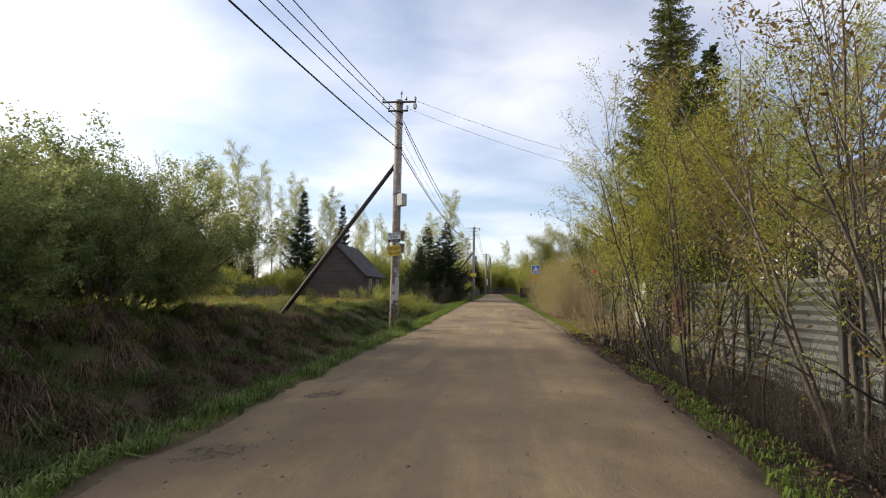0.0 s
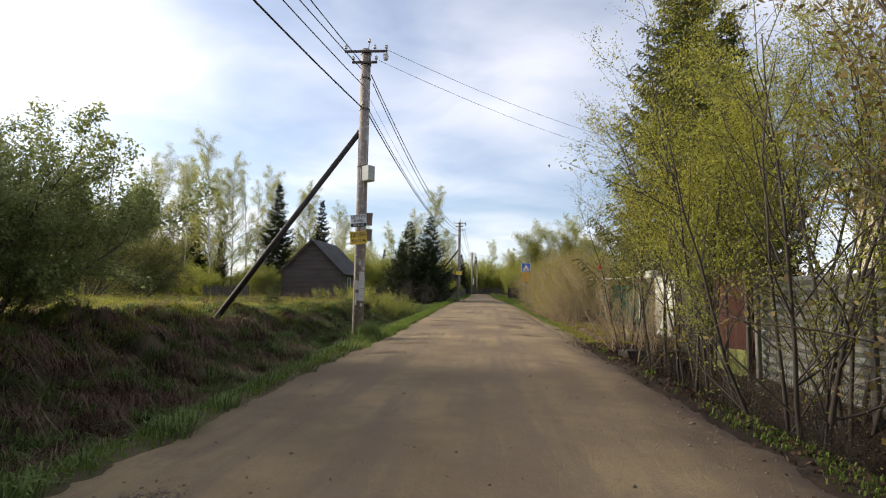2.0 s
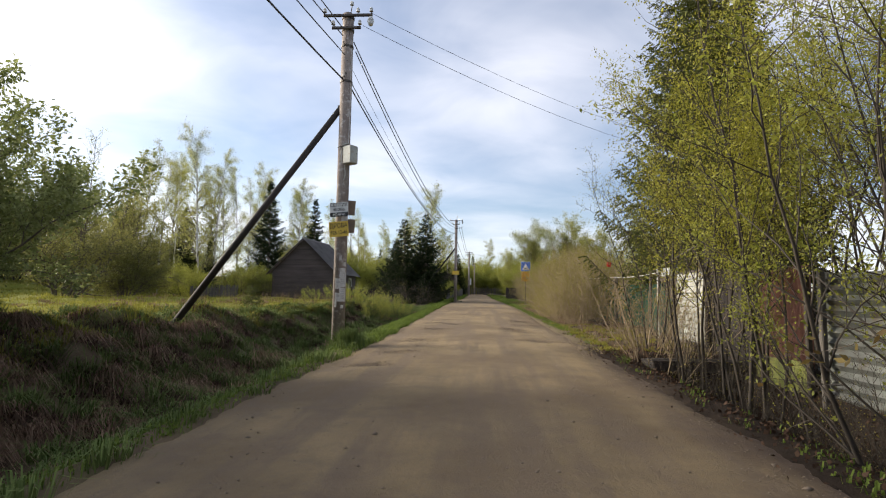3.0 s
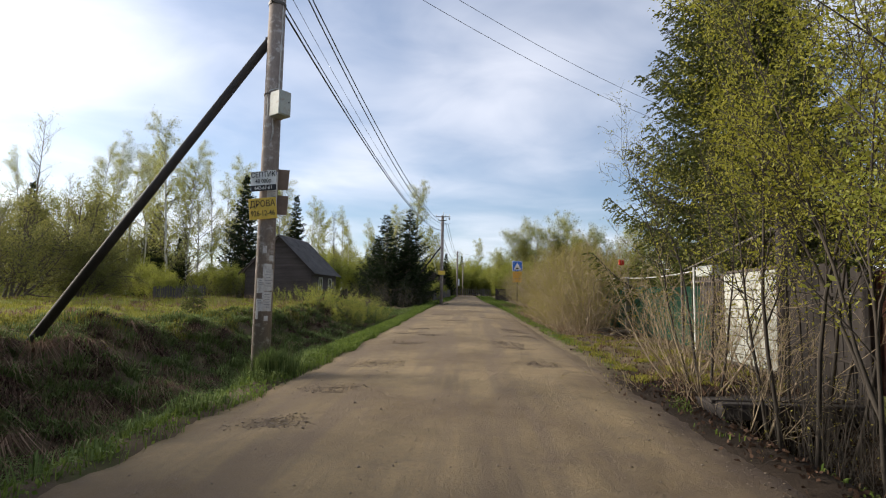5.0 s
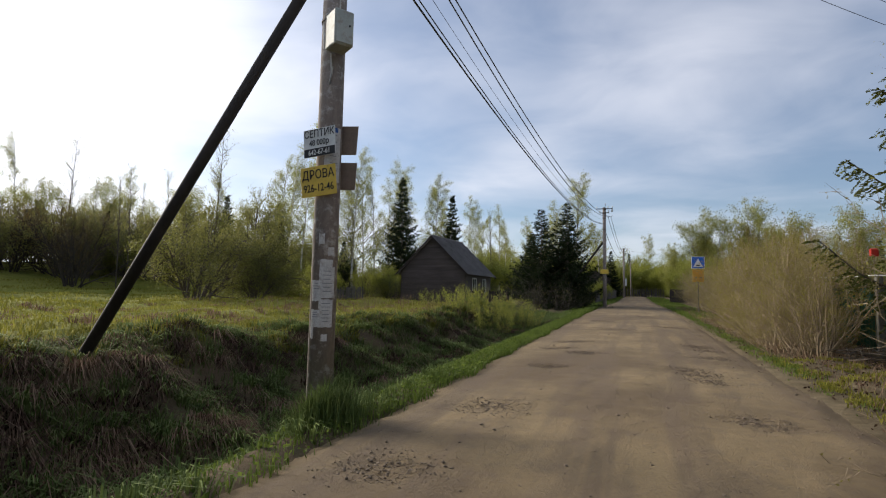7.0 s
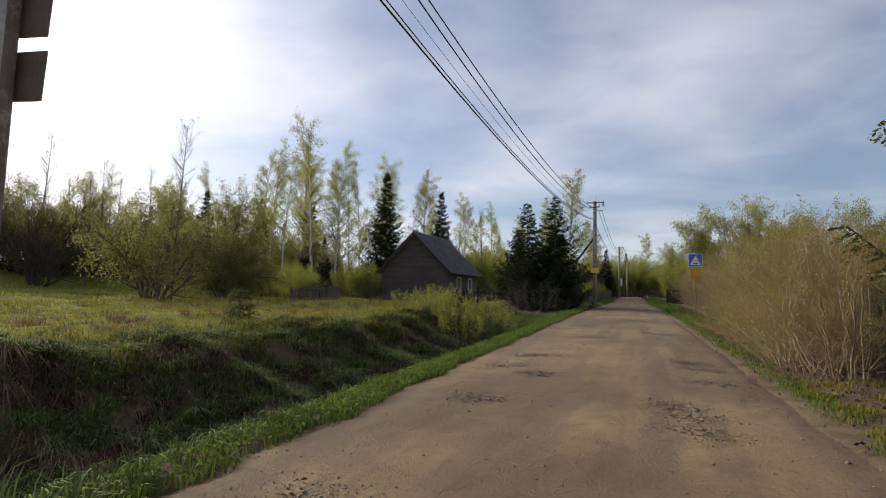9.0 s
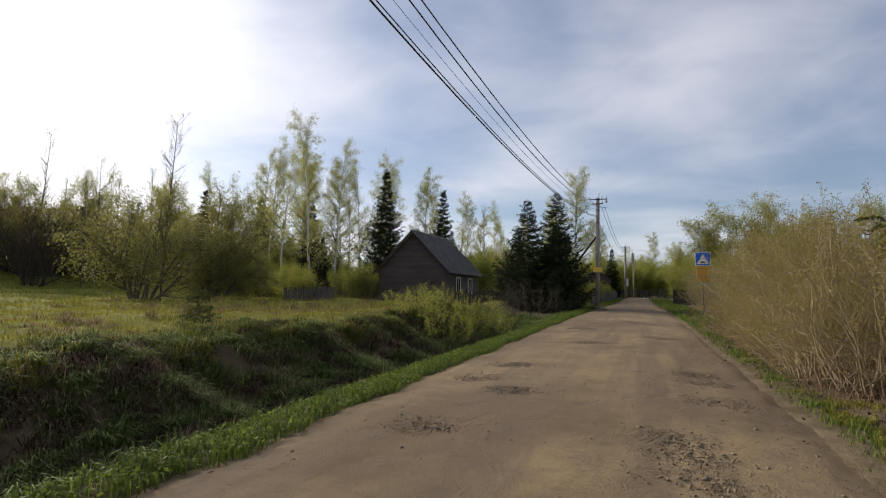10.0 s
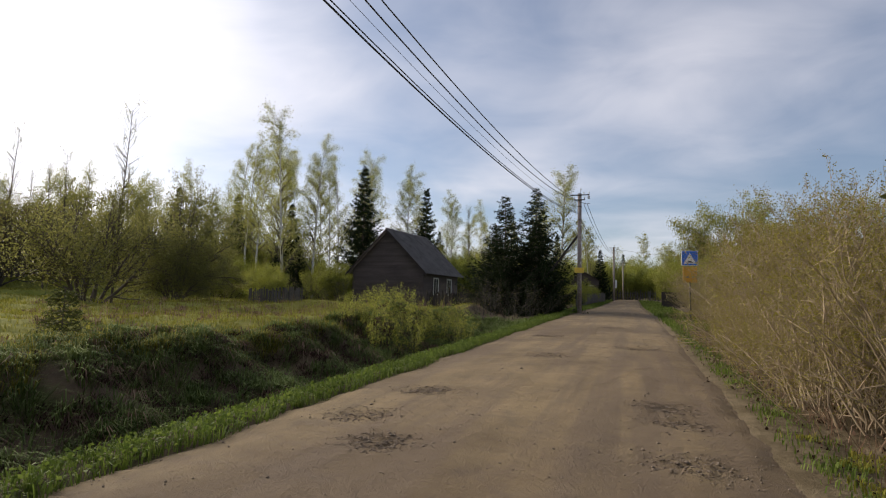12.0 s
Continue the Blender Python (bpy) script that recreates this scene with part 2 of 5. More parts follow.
M_GREYBOX = surface("pale_grey_painted_metal", (0.33, 0.35, 0.32), (0.45, 0.47, 0.43), 4, 40, (0.28, 0.24, 0.19), None, 0.55, 0.0, 0.1, 0.002, 0.25)
M_WHITEBOARD = plain("white_printed_board", (0.80, 0.80, 0.77), 0.5)
M_YELLOWBOARD = plain("yellow_printed_board", (0.80, 0.54, 0.07), 0.5)
M_BACKBOARD = surface("bare_brown_board_back", (0.19, 0.14, 0.11), (0.30, 0.23, 0.18), 4, 30)
M_INK = plain("black_ink", (0.02, 0.02, 0.022), 0.6)
M_PRINT = plain("faded_grey_print", (0.27, 0.27, 0.28), 0.8)
M_PAPER = surface("weathered_paper", (0.48, 0.46, 0.44), (0.66, 0.64, 0.61), 8, 50, (0.35, 0.30, 0.26), None, 0.9, 0, 0.2, 0.002)
M_LOG = surface("dark_weathered_planks", (0.062, 0.047, 0.045), (0.12, 0.093, 0.088), 1.2, 14, None, (0.3, 0.3, 2.0), 0.9, 0, 0.5, 0.008, 0.5, 0.4)
M_ROOF = surface("grey_slate_sheet_roof", (0.15, 0.136, 0.13), (0.25, 0.23, 0.22), 0.8, 9, (0.07, 0.07, 0.05), None, 0.85, 0, 0.4, 0.008)
M_GREYWOOD = surface("grey_weathered_fence_wood", (0.085, 0.075, 0.065), (0.19, 0.17, 0.15), 2, 25, None, (1, 1, 0.15), 0.95, 0, 0.5, 0.006, 0.5, 0.5)
M_DARKWOOD = surface("dark_brown_fence_wood", (0.028, 0.022, 0.019), (0.068, 0.053, 0.045), 2, 25, None, (1, 1, 0.15), 0.9, 0, 0.5, 0.006, 0.5, 0.5)
M_WHITEPAINT = surface("off_white_paint", (0.50, 0.50, 0.46), (0.68, 0.67, 0.62), 2, 25, (0.36, 0.33, 0.26), None, 0.6, 0, 0.15, 0.003, 0.25)
M_GATE = surface("stained_white_siding", (0.33, 0.34, 0.30), (0.46, 0.46, 0.41), 2, 25, (0.22, 0.20, 0.15), None, 0.7, 0, 0.15, 0.003, 0.3)
M_ZINC = surface("pale_grey_green_sheet_metal", (0.19, 0.20, 0.185), (0.33, 0.345, 0.32), 1.1, 16, (0.19, 0.145, 0.105), (1, 0.3, 1), 0.5, 0.15, 0.15, 0.003, 0.35, 0.25)
M_PINK = surface("faded_red_sheet_metal", (0.36, 0.17, 0.145), (0.52, 0.29, 0.25), 1.3, 18, (0.17, 0.075, 0.05), (1, 1, 0.3), 0.6, 0.0, 0.15, 0.003, 0.35, 0.3)
M_MOSSY = surface("mossy_yellow_green_board", (0.11, 0.13, 0.03), (0.22, 0.23, 0.06), 3, 25, (0.09, 0.075, 0.04), None, 0.9, 0, 0.4, 0.004)
M_GREENNET = surface("green_fence_sheet", (0.026, 0.13, 0.088), (0.048, 0.20, 0.135), 2, 25, (0.03, 0.07, 0.04), None, 0.7, 0, 0.3, 0.003)
M_CONCRETE = surface("stained_concrete", (0.17, 0.155, 0.125), (0.29, 0.265, 0.225), 2, 25, (0.17, 0.16, 0.12), None, 0.95, 0, 0.4, 0.005)
M_SIDING = surface("cream_house_siding", (0.46, 0.40, 0.29), (0.58, 0.52, 0.39), 1, 20, None, None, 0.7, 0, 0.1, 0.002, 0.2)
M_SIGNBLUE = plain("blue_sign_sheeting", (0.012, 0.15, 0.68), 0.35)
M_SIGNORANGE = plain("amber_sign_sheeting", (0.62, 0.30, 0.03), 0.45)
M_BLUE = plain("blue_printed_strip", (0.02, 0.09, 0.32), 0.6)
M_RED = plain("red_cloth", (0.62, 0.04, 0.02), 0.8)
m, t, b, _ = nodes_of("dark_window_glass")
b.inputs["Base Color"].default_value = (0.02, 0.022, 0.025, 1)
b.inputs["Roughness"].default_value = 0.08
M_GLASS = m


# ---- mesh helpers ----
def mesh_of(name, verts, faces, smooth=False):
    me = bpy.data.meshes.new(name)
    v = np.asarray(verts, dtype=np.float32).reshape(-1, 3)
    if isinstance(faces, np.ndarray):
        n, k = faces.shape
        me.vertices.add(len(v))
        me.vertices.foreach_set("co", v.ravel())
        me.loops.add(n * k)
        me.loops.foreach_set("vertex_index", faces.astype(np.int32).ravel())
        me.polygons.add(n)
        me.polygons.foreach_set("loop_start", np.arange(0, n * k, k, dtype=np.int32))
        me.update(calc_edges=True)
    else:
        me.from_pydata(v.tolist(), [], faces)
        me.update()
    if smooth:
        me.polygons.foreach_set("use_smooth", np.ones(len(me.polygons), dtype=bool))
    return me


def link(name, me, material, parent=None, label="", m=None):
    if not me.materials:
        me.materials.append(material)
    ob = new(name, me)
    if m is not None:
        ob.matrix_basis = m
    if parent is not None:
        ob.parent = parent
    if label:
        ob["label"] = label
    return ob


def part(name, bm, material, parent=None, label="", smooth=False):
    """One bmesh becomes one mesh object, under a thing or under a part."""
    me = bpy.data.meshes.new(name)
    bm.to_mesh(me)
    bm.free()
    if smooth:
        me.polygons.foreach_set("use_smooth", np.ones(len(me.polygons), dtype=bool))
    return link(name, me, material, parent, label)


def thing(name, m, label, category, group="", kind=""):
    ob = new(name)
    ob.matrix_basis = m
    return tagged(ob, label, category, group, kind)


def box(x0, x1, y0, y1, z0, z1, bevel=0.0, bm=None):
    bm = bm or bmesh.new()
    made = bmesh.ops.create_cube(bm, size=1, matrix=Matrix.Translation(((x0 + x1) / 2, (y0 + y1) / 2, (z0 + z1) / 2)) @ Matrix.Diagonal((x1 - x0, y1 - y0, z1 - z0, 1)))
    if bevel:
        edges = list({e for v in made["verts"] for e in v.link_edges})
        bmesh.ops.bevel(bm, geom=edges, offset=bevel, segments=1, affect="EDGES", clamp_overlap=True)
    return bm


def rod(a, b, r0, r1=None, sides=10, bm=None):
    """A tapered round bar from a to b."""
    bm = bm or bmesh.new()
    a, b = Vector(a), Vector(b)
    q = (b - a).to_track_quat("Z", "Y").to_matrix().to_4x4()
    bmesh.ops.create_cone(bm, cap_ends=True, segments=sides, radius1=r0, radius2=r0 if r1 is None else r1, depth=(b - a).length, matrix=Matrix.Translation((a + b) / 2) @ q)
    return bm


class Wood:
    """Collects tapered tubes into one mesh."""

    def __init__(self):
        self.v, self.f, self.sub = [], [], None

    def tube(self, pts, radii, sides):
        base = len(self.v)
        pts = [Vector(p) for p in pts]
        for i, (p, r) in enumerate(zip(pts, radii)):
            d = (pts[min(i + 1, len(pts) - 1)] - pts[max(i - 1, 0)]).normalized()
            u = d.cross(Vector((0.31, 0.17, 0.93)) if abs(d.z) < 0.9 else Vector((1, 0, 0))).normalized()
            w = d.cross(u)
            for k in range(sides):
                a = 2 * math.pi * k / sides
                self.v.append(tuple(p + u * (r * math.cos(a)) + w * (r * math.sin(a))))
        for i in range(len(pts) - 1):
            for k in range(sides):
                o, n = base + i * sides, (k + 1) % sides
                self.f.append((o + k, o + n, o + sides + n, o + sides + k))

    def mesh(self, name):
        return mesh_of(name, self.v, np.array(self.f, dtype=np.int32), True)


def leaf_mesh(name, centres, rng, length, width, aim=None, mess=1.0, fold=0.0):
    """Pointed leaves at the given centres; aim: the way each leaf points, mess: how far it strays from it."""
    c = np.asarray(centres, dtype=np.float64).reshape(-1, 3)
    n = len(c)
    d = rng.normal(size=(n, 3)) * mess
    if aim is not None:
        d = d + np.asarray(aim).reshape(-1, 3)
    d /= np.linalg.norm(d, axis=1, keepdims=True) + 1e-9
    s = np.cross(d, rng.normal(size=(n, 3)))
    s /= np.linalg.norm(s, axis=1, keepdims=True) + 1e-9
    size = rng.uniform(0.6, 1.3, size=(n, 1))
    l, w = length * size, width * size
    v = np.stack([c - d * l * 0.5, c + s * w * 0.5 - d * l * 0.08, c + d * l * 0.5, c - s * w * 0.5 - d * l * 0.08], axis=1).reshape(-1, 3)
    return mesh_of(name, v, np.arange(n * 4).reshape(n, 4))


def blades(name, pts, rng, h0, h1, width, lean, material, label, category="grass", aim=None):
    """Grass: each blade is bent once and tapers to a point."""
    p = np.asarray(pts, dtype=np.float64)
    n = len(p)
    h = rng.uniform(h0, h1, size=(n, 1)) * rng.uniform(0.6, 1.1, size=(n, 1))
    a = rng.uniform(0, 2 * math.pi, size=n)
    d = np.stack([np.cos(a), np.sin(a), np.zeros(n)], 1)
    if aim is not None:
        d = d * 0.8 + np.array(aim)
    s = np.stack([-np.sin(a + 0.5), np.cos(a + 0.5), np.zeros(n)], 1) * width * rng.uniform(0.6, 1.3, size=(n, 1))
    k = rng.uniform(0.2, 1.0, size=(n, 1)) * lean
    up = np.array([0, 0, 1.0])
    mid = p + up * h * 0.6 + d * h * k * 0.35
    tip = p + up * h * (1.0 - 0.45 * k) + d * h * k
    low = p - up * 0.03
    v = np.stack([low - s, low + s, mid + s * 0.7, mid - s * 0.7, tip + s * 0.08, tip - s * 0.08], 1).reshape(-1, 3)
    i = np.arange(n)[:, None] * 6
    f = np.concatenate([i + np.array([0, 1, 2, 3]), i + np.array([3, 2, 4, 5])])
    return tagged(link(name, mesh_of(name, v, f), material), label, category, "", "stuff")


def tussocks(name, pts, per, rng, spread, h0, h1, width, lean, material, label, aim=(0, 0, 0), fall=0.55):
    """Clumps of grass: the blades of each fall outwards from its middle, and downhill."""
    c = np.repeat(np.asarray(pts, dtype=np.float64), per, 0)
    tall = np.repeat(rng.uniform(0.6, 1.25, size=(len(pts), 1)), per, 0)
    n = len(c)
    off = rng.normal(size=(n, 2)) * spread
    p = c + np.column_stack([off, np.zeros(n)])
    p[:, 2] = height(p[:, 0], p[:, 1])
    d = np.column_stack([off / spread * 0.6, np.zeros(n)]) + np.array(aim) + rng.normal(size=(n, 3)) * np.array([0.25, 0.25, 0])
    h = rng.uniform(h0, h1, size=(n, 1)) * tall
    s = np.column_stack([-d[:, 1], d[:, 0], np.zeros(n)])
    s = s / (np.linalg.norm(s, axis=1, keepdims=True) + 1e-6) * width * rng.uniform(0.6, 1.3, size=(n, 1))
    up = np.array([0, 0, 1.0])
    mid = p + up * h * (0.40 + 0.4 * fall) + d * h * lean * 0.4
    tip = p + up * h * fall + d * h * lean
    v = np.stack([p - up * 0.03 - s, p - up * 0.03 + s, mid + s * 0.75, mid - s * 0.75, tip + s * 0.1, tip - s * 0.1], 1).reshape(-1, 3)
    i = np.arange(n)[:, None] * 6
    f = np.concatenate([i + np.array([0, 1, 2, 3]), i + np.array([3, 2, 4, 5])])
    return tagged(link(name, mesh_of(name, v, f), material), label, "grass", "", "stuff")


# ---- the lie of the land ----
def step(a, b, v):
    k = np.clip((v - a) / (b - a), 0, 1)
    return k * k * (3 - 2 * k)


def wave(x, y, s, seed):
    """Smooth uneven ground, about -1 to 1."""
    r = np.random.RandomState(seed)
    out = 0
    for _ in range(6):
        a, k, p = r.uniform(0, 6.28), r.uniform(0.6, 1.7) / s, r.uniform(0, 6.28)
        out = out + np.sin((x * math.cos(a) + y * math.sin(a)) * k * 6.28 + p)
    return out / 3.2


LX = [-9.2, -8.0, -7.4, -7.0, -6.5, -6.0, -5.4, -4.8, -4.2, -3.7, -3.25, -2.7]
LW = [1.0, 1.0, 0.84, 0.65, 0.42, 0.26, 0.10, 0.0, 0.10, 0.42, 0.78, 0.80]
RX = [2.35, 2.85, 3.2, 3.6, 4.1, 4.7, 5.3, 7.0]
RZ = [0.0, 0.02, -0.45, -1.02, -1.10, -0.62, -0.16, 0.02]


def road_base(y):
    return 0.022 * np.clip(y, -40, 115)


def meadow_z(x, y):
    z = 0.86 + 0.011 * np.clip(y - 25, 0, 60) * step(-34, -16, x)
    out = -0.8 * x + 0.4 * y + wave(x, y, 14.0, 9) * 1.5      # old banks, then terraces rising to the far wood
    for at, tall, w_ in ((35.5, 0.30, 0.9), (43.0, 0.42, 1.1)):
        z = z + tall * np.exp(-((out - at) / w_) ** 2) * step(-15, -20, x)
    for at in (56.0, 64.0, 73.0, 83.0):
        z = z + 0.45 * step(at, at + 2.0, out) * step(-28, -36, x)
    z = z + 3.4 * step(68, 100, out) * step(-28, -40, x)
    return z + wave(x, y, 6.0, 3) * 0.15 + wave(x, y, 2.0, 4) * 0.07 * step(-30, -9, x)


def height(x, y):
    x, y = np.asarray(x, dtype=np.float64), np.asarray(y, dtype=np.float64)
    b = road_base(y)
    crown = 0.07 * (1 - ((x + 0.2) / 2.5) ** 2)
    # left: verge, ditch, bank, meadow
    shallow = step(34, 50, y)
    deep = b - 0.85 + 0.65 * shallow
    top = np.maximum(meadow_z(x, y), b - 0.1) + (0.34 * np.exp(-((x + 7.9) / 1.0) ** 2)) * (1 - 0.9 * np.exp(-((y - 18.8) / 1.6) ** 2)) * (0.45 + 0.9 * wave(x * 0.5, y, 4.6, 8) + 0.3 * wave(x, y, 1.4, 12))
    w = np.interp(x + wave(x * 0.2, y, 3.0, 5) * 0.55 * step(-3.2, -5, x) * step(-9, -7, x), LX, LW)
    bankside = deep + (top - deep) * w
    lip = b + 0.0 + (deep - b) * (1 - np.clip(w / 0.79, 0, 1))
    left = np.where(x < -4.8, bankside, lip) + wave(x, y, 0.9, 6) * 0.05 * step(-3.0, -4.5, x)
    left = left - 0.22 * np.exp(-((x + 7.68) / 0.55) ** 2 - ((y - 18.5) / 0.6) ** 2)
    # right: verge and ditch up to the gate, then a flat shoulder
    ditch = 1 - step(17.0, 18.0, y) * 0.97
    right = b + np.interp(x, RX, RZ) * np.where(np.interp(x, RX, RZ) < 0, ditch, 1) + wave(x, y, 1.3, 7) * 0.05 * step(2.8, 3.4, x)
    z = np.where(x < -2.7, left, np.where(x > 2.35, right, b + np.minimum(crown, 0.07)))
    far = step(128, 300, np.hypot(x, y))
    return z * (1 - far) + 6.5 * far


def on_ground(x, y, sink=0.0):
    return Vector((x, y, float(height(x, y)) - sink))


def axis(*spans):
    out = []
    for a, b_, s in spans:
        out += list(np.arange(a, b_, s))
    return np.array(out)


def sheet(name, xs, ys, zfun, material, smooth=True):
    X, Y = np.meshgrid(xs, ys)
    v = np.stack([X, Y, zfun(X, Y)], -1).reshape(-1, 3)
    i = (np.arange(len(ys) - 1)[:, None] * len(xs) + np.arange(len(xs) - 1)[None]).reshape(-1, 1)
    return link(name, mesh_of(name, v, i + np.array([0, 1, len(xs) + 1, len(xs)]), smooth), material)


def under_road(x, y):
    n = step(42, 80, y)       # the road narrows
    return height(x, y) - 0.09 * step(-2.95 + 0.95 * n, -2.7 + 0.95 * n, x) * step(2.45 - 0.7 * n, 2.2 - 0.7 * n, x)


gx = axis((-1500, -300, 200), (-300, -60, 20), (-60, -20, 1.5), (-20, -10, 0.4), (-10, -2.2, 0.15), (-2.2, 1.8, 0.8), (1.8, 6.5, 0.15), (6.5, 20, 0.7), (20, 60, 4), (60, 300, 30), (300, 1700, 200))
gy = axis((-1500, -300, 200), (-300, -40, 30), (-40, -4, 2), (-4, 46, 0.2), (46, 70, 0.6), (70, 140, 3), (140, 400, 30), (400, 3000, 250))
ground = tagged(sheet("ground", gx, gy, under_road, M_GROUND), "uneven meadow, grassy bank and muddy roadside ditches, shade painted into the right one", "ground", "", "structure")

PATCHES = [(-1.45, 23.3, 0.5), (0.93, 23.8, 0.42), (1.15, 22.6, 0.5), (1.6, 26.0, 0.55), (1.65, 27.6, 0.45), (1.54, 28.3, 0.45), (-1.06, 25.5, 0.45), (-1.75, 26.5, 0.5),
           (-1.55, 28.1, 0.5), (-1.85, 17.1, 0.55), (-1.65, 19.5, 0.6), (1.35, 19.9, 0.5), (1.03, 23.3, 0.4), (-2.3, 7.3, 0.3), (-2.45, 4.7, 0.35), (1.9, 3.2, 0.35), (-0.6, 33.0, 0.6), (1.3, 35.5, 0.6), (-1.4, 38.0, 0.6), (0.4, 43.0, 0.7), (-2.0, 15.2, 0.4)]


def road_z(x, y):
    edge = wave(x * 0, y, 1.1, 21) * 0.06 + wave(x * 0, y, 3.7, 22) * 0.07 + wave(x, y, 0.21, 27) * 0.03 + wave(x, y, 0.5, 28) * 0.03
    n = step(42, 80, y)
    out = -0.26 * step(17.5, 13.0, y) + 0.95 * n
    far = -0.7 * n - 0.25 * step(9.0, 4.0, y)
    z = height(x, y) + 0.012 + wave(x, y, 1.6, 23) * 0.012 + wave(x, y, 0.45, 24) * 0.005
    for px, py, r in PATCHES:
        d = ((x - px) / r) ** 2 + ((y - py) / (r * 0.8)) ** 2
        z = z - 0.022 * np.exp(-d) + np.exp(-d) * 0.016 * wave(x, y, 0.17, 25)
    z = z - (0.075 + 0.05 * n) * step(2.15 + edge + far, 2.70 + edge + far, x) - (0.075 + 0.05 * n) * step(-2.50 + edge + out, -2.95 + edge + out, x)
    return z


rx = axis((-3.5, 2.95, 0.06))
ry = axis((-30, 0, 1.0), (0, 40, 0.07), (40, 70, 0.4), (70, 135, 2.5))
road = tagged(sheet("road", rx, ry, road_z, M_ROAD), "packed sandy gravel village road with shallow worn patches", "road", "", "structure")


# ---- trees ----
def grow(rng, wood, tips, p, d, length, r, level, spec):
    """One branch and, from it, its own branches; the last level leaves points for leaves."""
    segs, wander, rise, kids, angle, ratio, start, sides = spec[level]
    pts, q, way = [Vector(p)], Vector(p), Vector(d).normalized()
    for i in range(segs):
        way = (way + Vector(rng.normal(size=3)) * wander + Vector((0, 0, rise))).normalized()
        q = q + way * (length / segs)
        pts.append(q.copy())
    radii = [r * (1 - 0.82 * i / segs) for i in range(segs + 1)]
    wood.tube(pts, radii, sides)
    if level and level + 2 == len(spec):
        for i in range(2, segs + 1):
            tips.append((pts[i], (pts[i] - pts[i - 1]).normalized()))
    if level + 1 == len(spec):
        for i in range(1, segs + 1):
            for k in (0.25, 0.6, 1.0):
                tips.append((pts[i - 1].lerp(pts[i], k), (pts[i] - pts[i - 1]).normalized()))
        return
    count = int(kids * rng.uniform(0.8, 1.2))
    for k in range(count):
        f = start + (1 - start) * (k + rng.uniform(0, 1)) / count
        i = min(int(f * segs), segs - 1)
        at = pts[i].lerp(pts[i + 1], f * segs - i)
        axis_ = (pts[i + 1] - pts[i]).normalized()
        side = axis_.cross(Vector(rng.normal(size=3))).normalized()
        a = radians(rng.uniform(*angle))
        out = axis_ * math.cos(a) + side * math.sin(a)
        grow(rng, wood.sub or wood, tips, at, out, length * ratio * rng.uniform(0.7, 1.15) * (1.15 - 0.55 * f), max(r * (1 - 0.7 * f) * 0.55, 0.0045), level + 1, spec)


def tree(name, seed, stems, spec, leaves, size, spread, bark, leaf, label, category, droop=0.0, crown="crown", bole=None, twig=None):
    """stems: (offset, direction, length, radius). leaves: how many to each point. Built at the origin, on a base Empty."""
    rng = np.random.RandomState(seed)
    tips = []
    top = thing(name, Matrix.Identity(4), label, category)
    if bole:
        wood = Wood()
        wood.tube([(0, 0, -0.3), (0.02, 0, 0.2), (0, 0.03, bole[0] * 0.6), (0.02, 0, bole[0])], [bole[1] * 1.25, bole[1], bole[1] * 0.85, bole[1] * 0.8], 10)
        link("trunk", wood.mesh("wood"), bark, top)
    twigs = Wood()
    for off, d, l, r in stems:
        wood = Wood()
        if twig:
            wood.sub = twigs
        grow(rng, wood, tips, (off[0], off[1], bole[0] - 0.2 if bole else -0.25), d, l, r, 0, spec)
        link("limb" if bole else "trunk" if len(stems) == 1 else "stem", wood.mesh("wood"), bark, top)
    if twig:
        tagged(link("branching", twigs.mesh("wood"), twig, top), kind="stuff")
    if leaves:
        P = np.array([t_[0] for t_ in tips])
        D = np.array([t_[1] for t_ in tips])
        whole, rest = int(leaves), leaves - int(leaves)
        keep = rng.uniform(size=len(P)) < rest
        P, D = np.concatenate([np.repeat(P, whole, 0), P[keep]]), np.concatenate([np.repeat(D, whole, 0), D[keep]])
        P = P + rng.normal(size=P.shape) * spread
        D = D * 0.5 + np.array([0, 0, -droop])
        ok = P[:, 2] > 0.15
        link(crown, leaf_mesh("leaves", P[ok], rng, size, size * 0.5, D[ok], 0.7), leaf, top)
    return top


def fan(rng, n, tilt, length, r, spread=0.4):
    out = []
    for k in range(n):
        a = 2 * math.pi * (k + rng.uniform(-0.3, 0.3)) / n
        e = radians(rng.uniform(*tilt))
        out.append(((math.cos(a) * spread * rng.uniform(0.3, 1), math.sin(a) * spread * rng.uniform(0.3, 1)), (math.cos(a) * math.sin(e), math.sin(a) * math.sin(e), math.cos(e)), length * rng.uniform(0.75, 1.1), r * rng.uniform(0.7, 1.15)))
    return out


def dome(rng, n, length, r):
    """Limbs of like length in all directions above level, for a round crown."""
    out = []
    for k in range(n):
        up, a = 1.0 - 1.12 * (k + 0.5) / n, 2.39996 * k
        w_ = math.sqrt(1 - up * up)
        out.append(((0.08 * math.cos(a), 0.08 * math.sin(a)), (w_ * math.cos(a), w_ * math.sin(a), up), length * rng.uniform(0.9, 1.06) * (0.82 + 0.18 * up), r * rng.uniform(0.6, 1.1)))
    return out


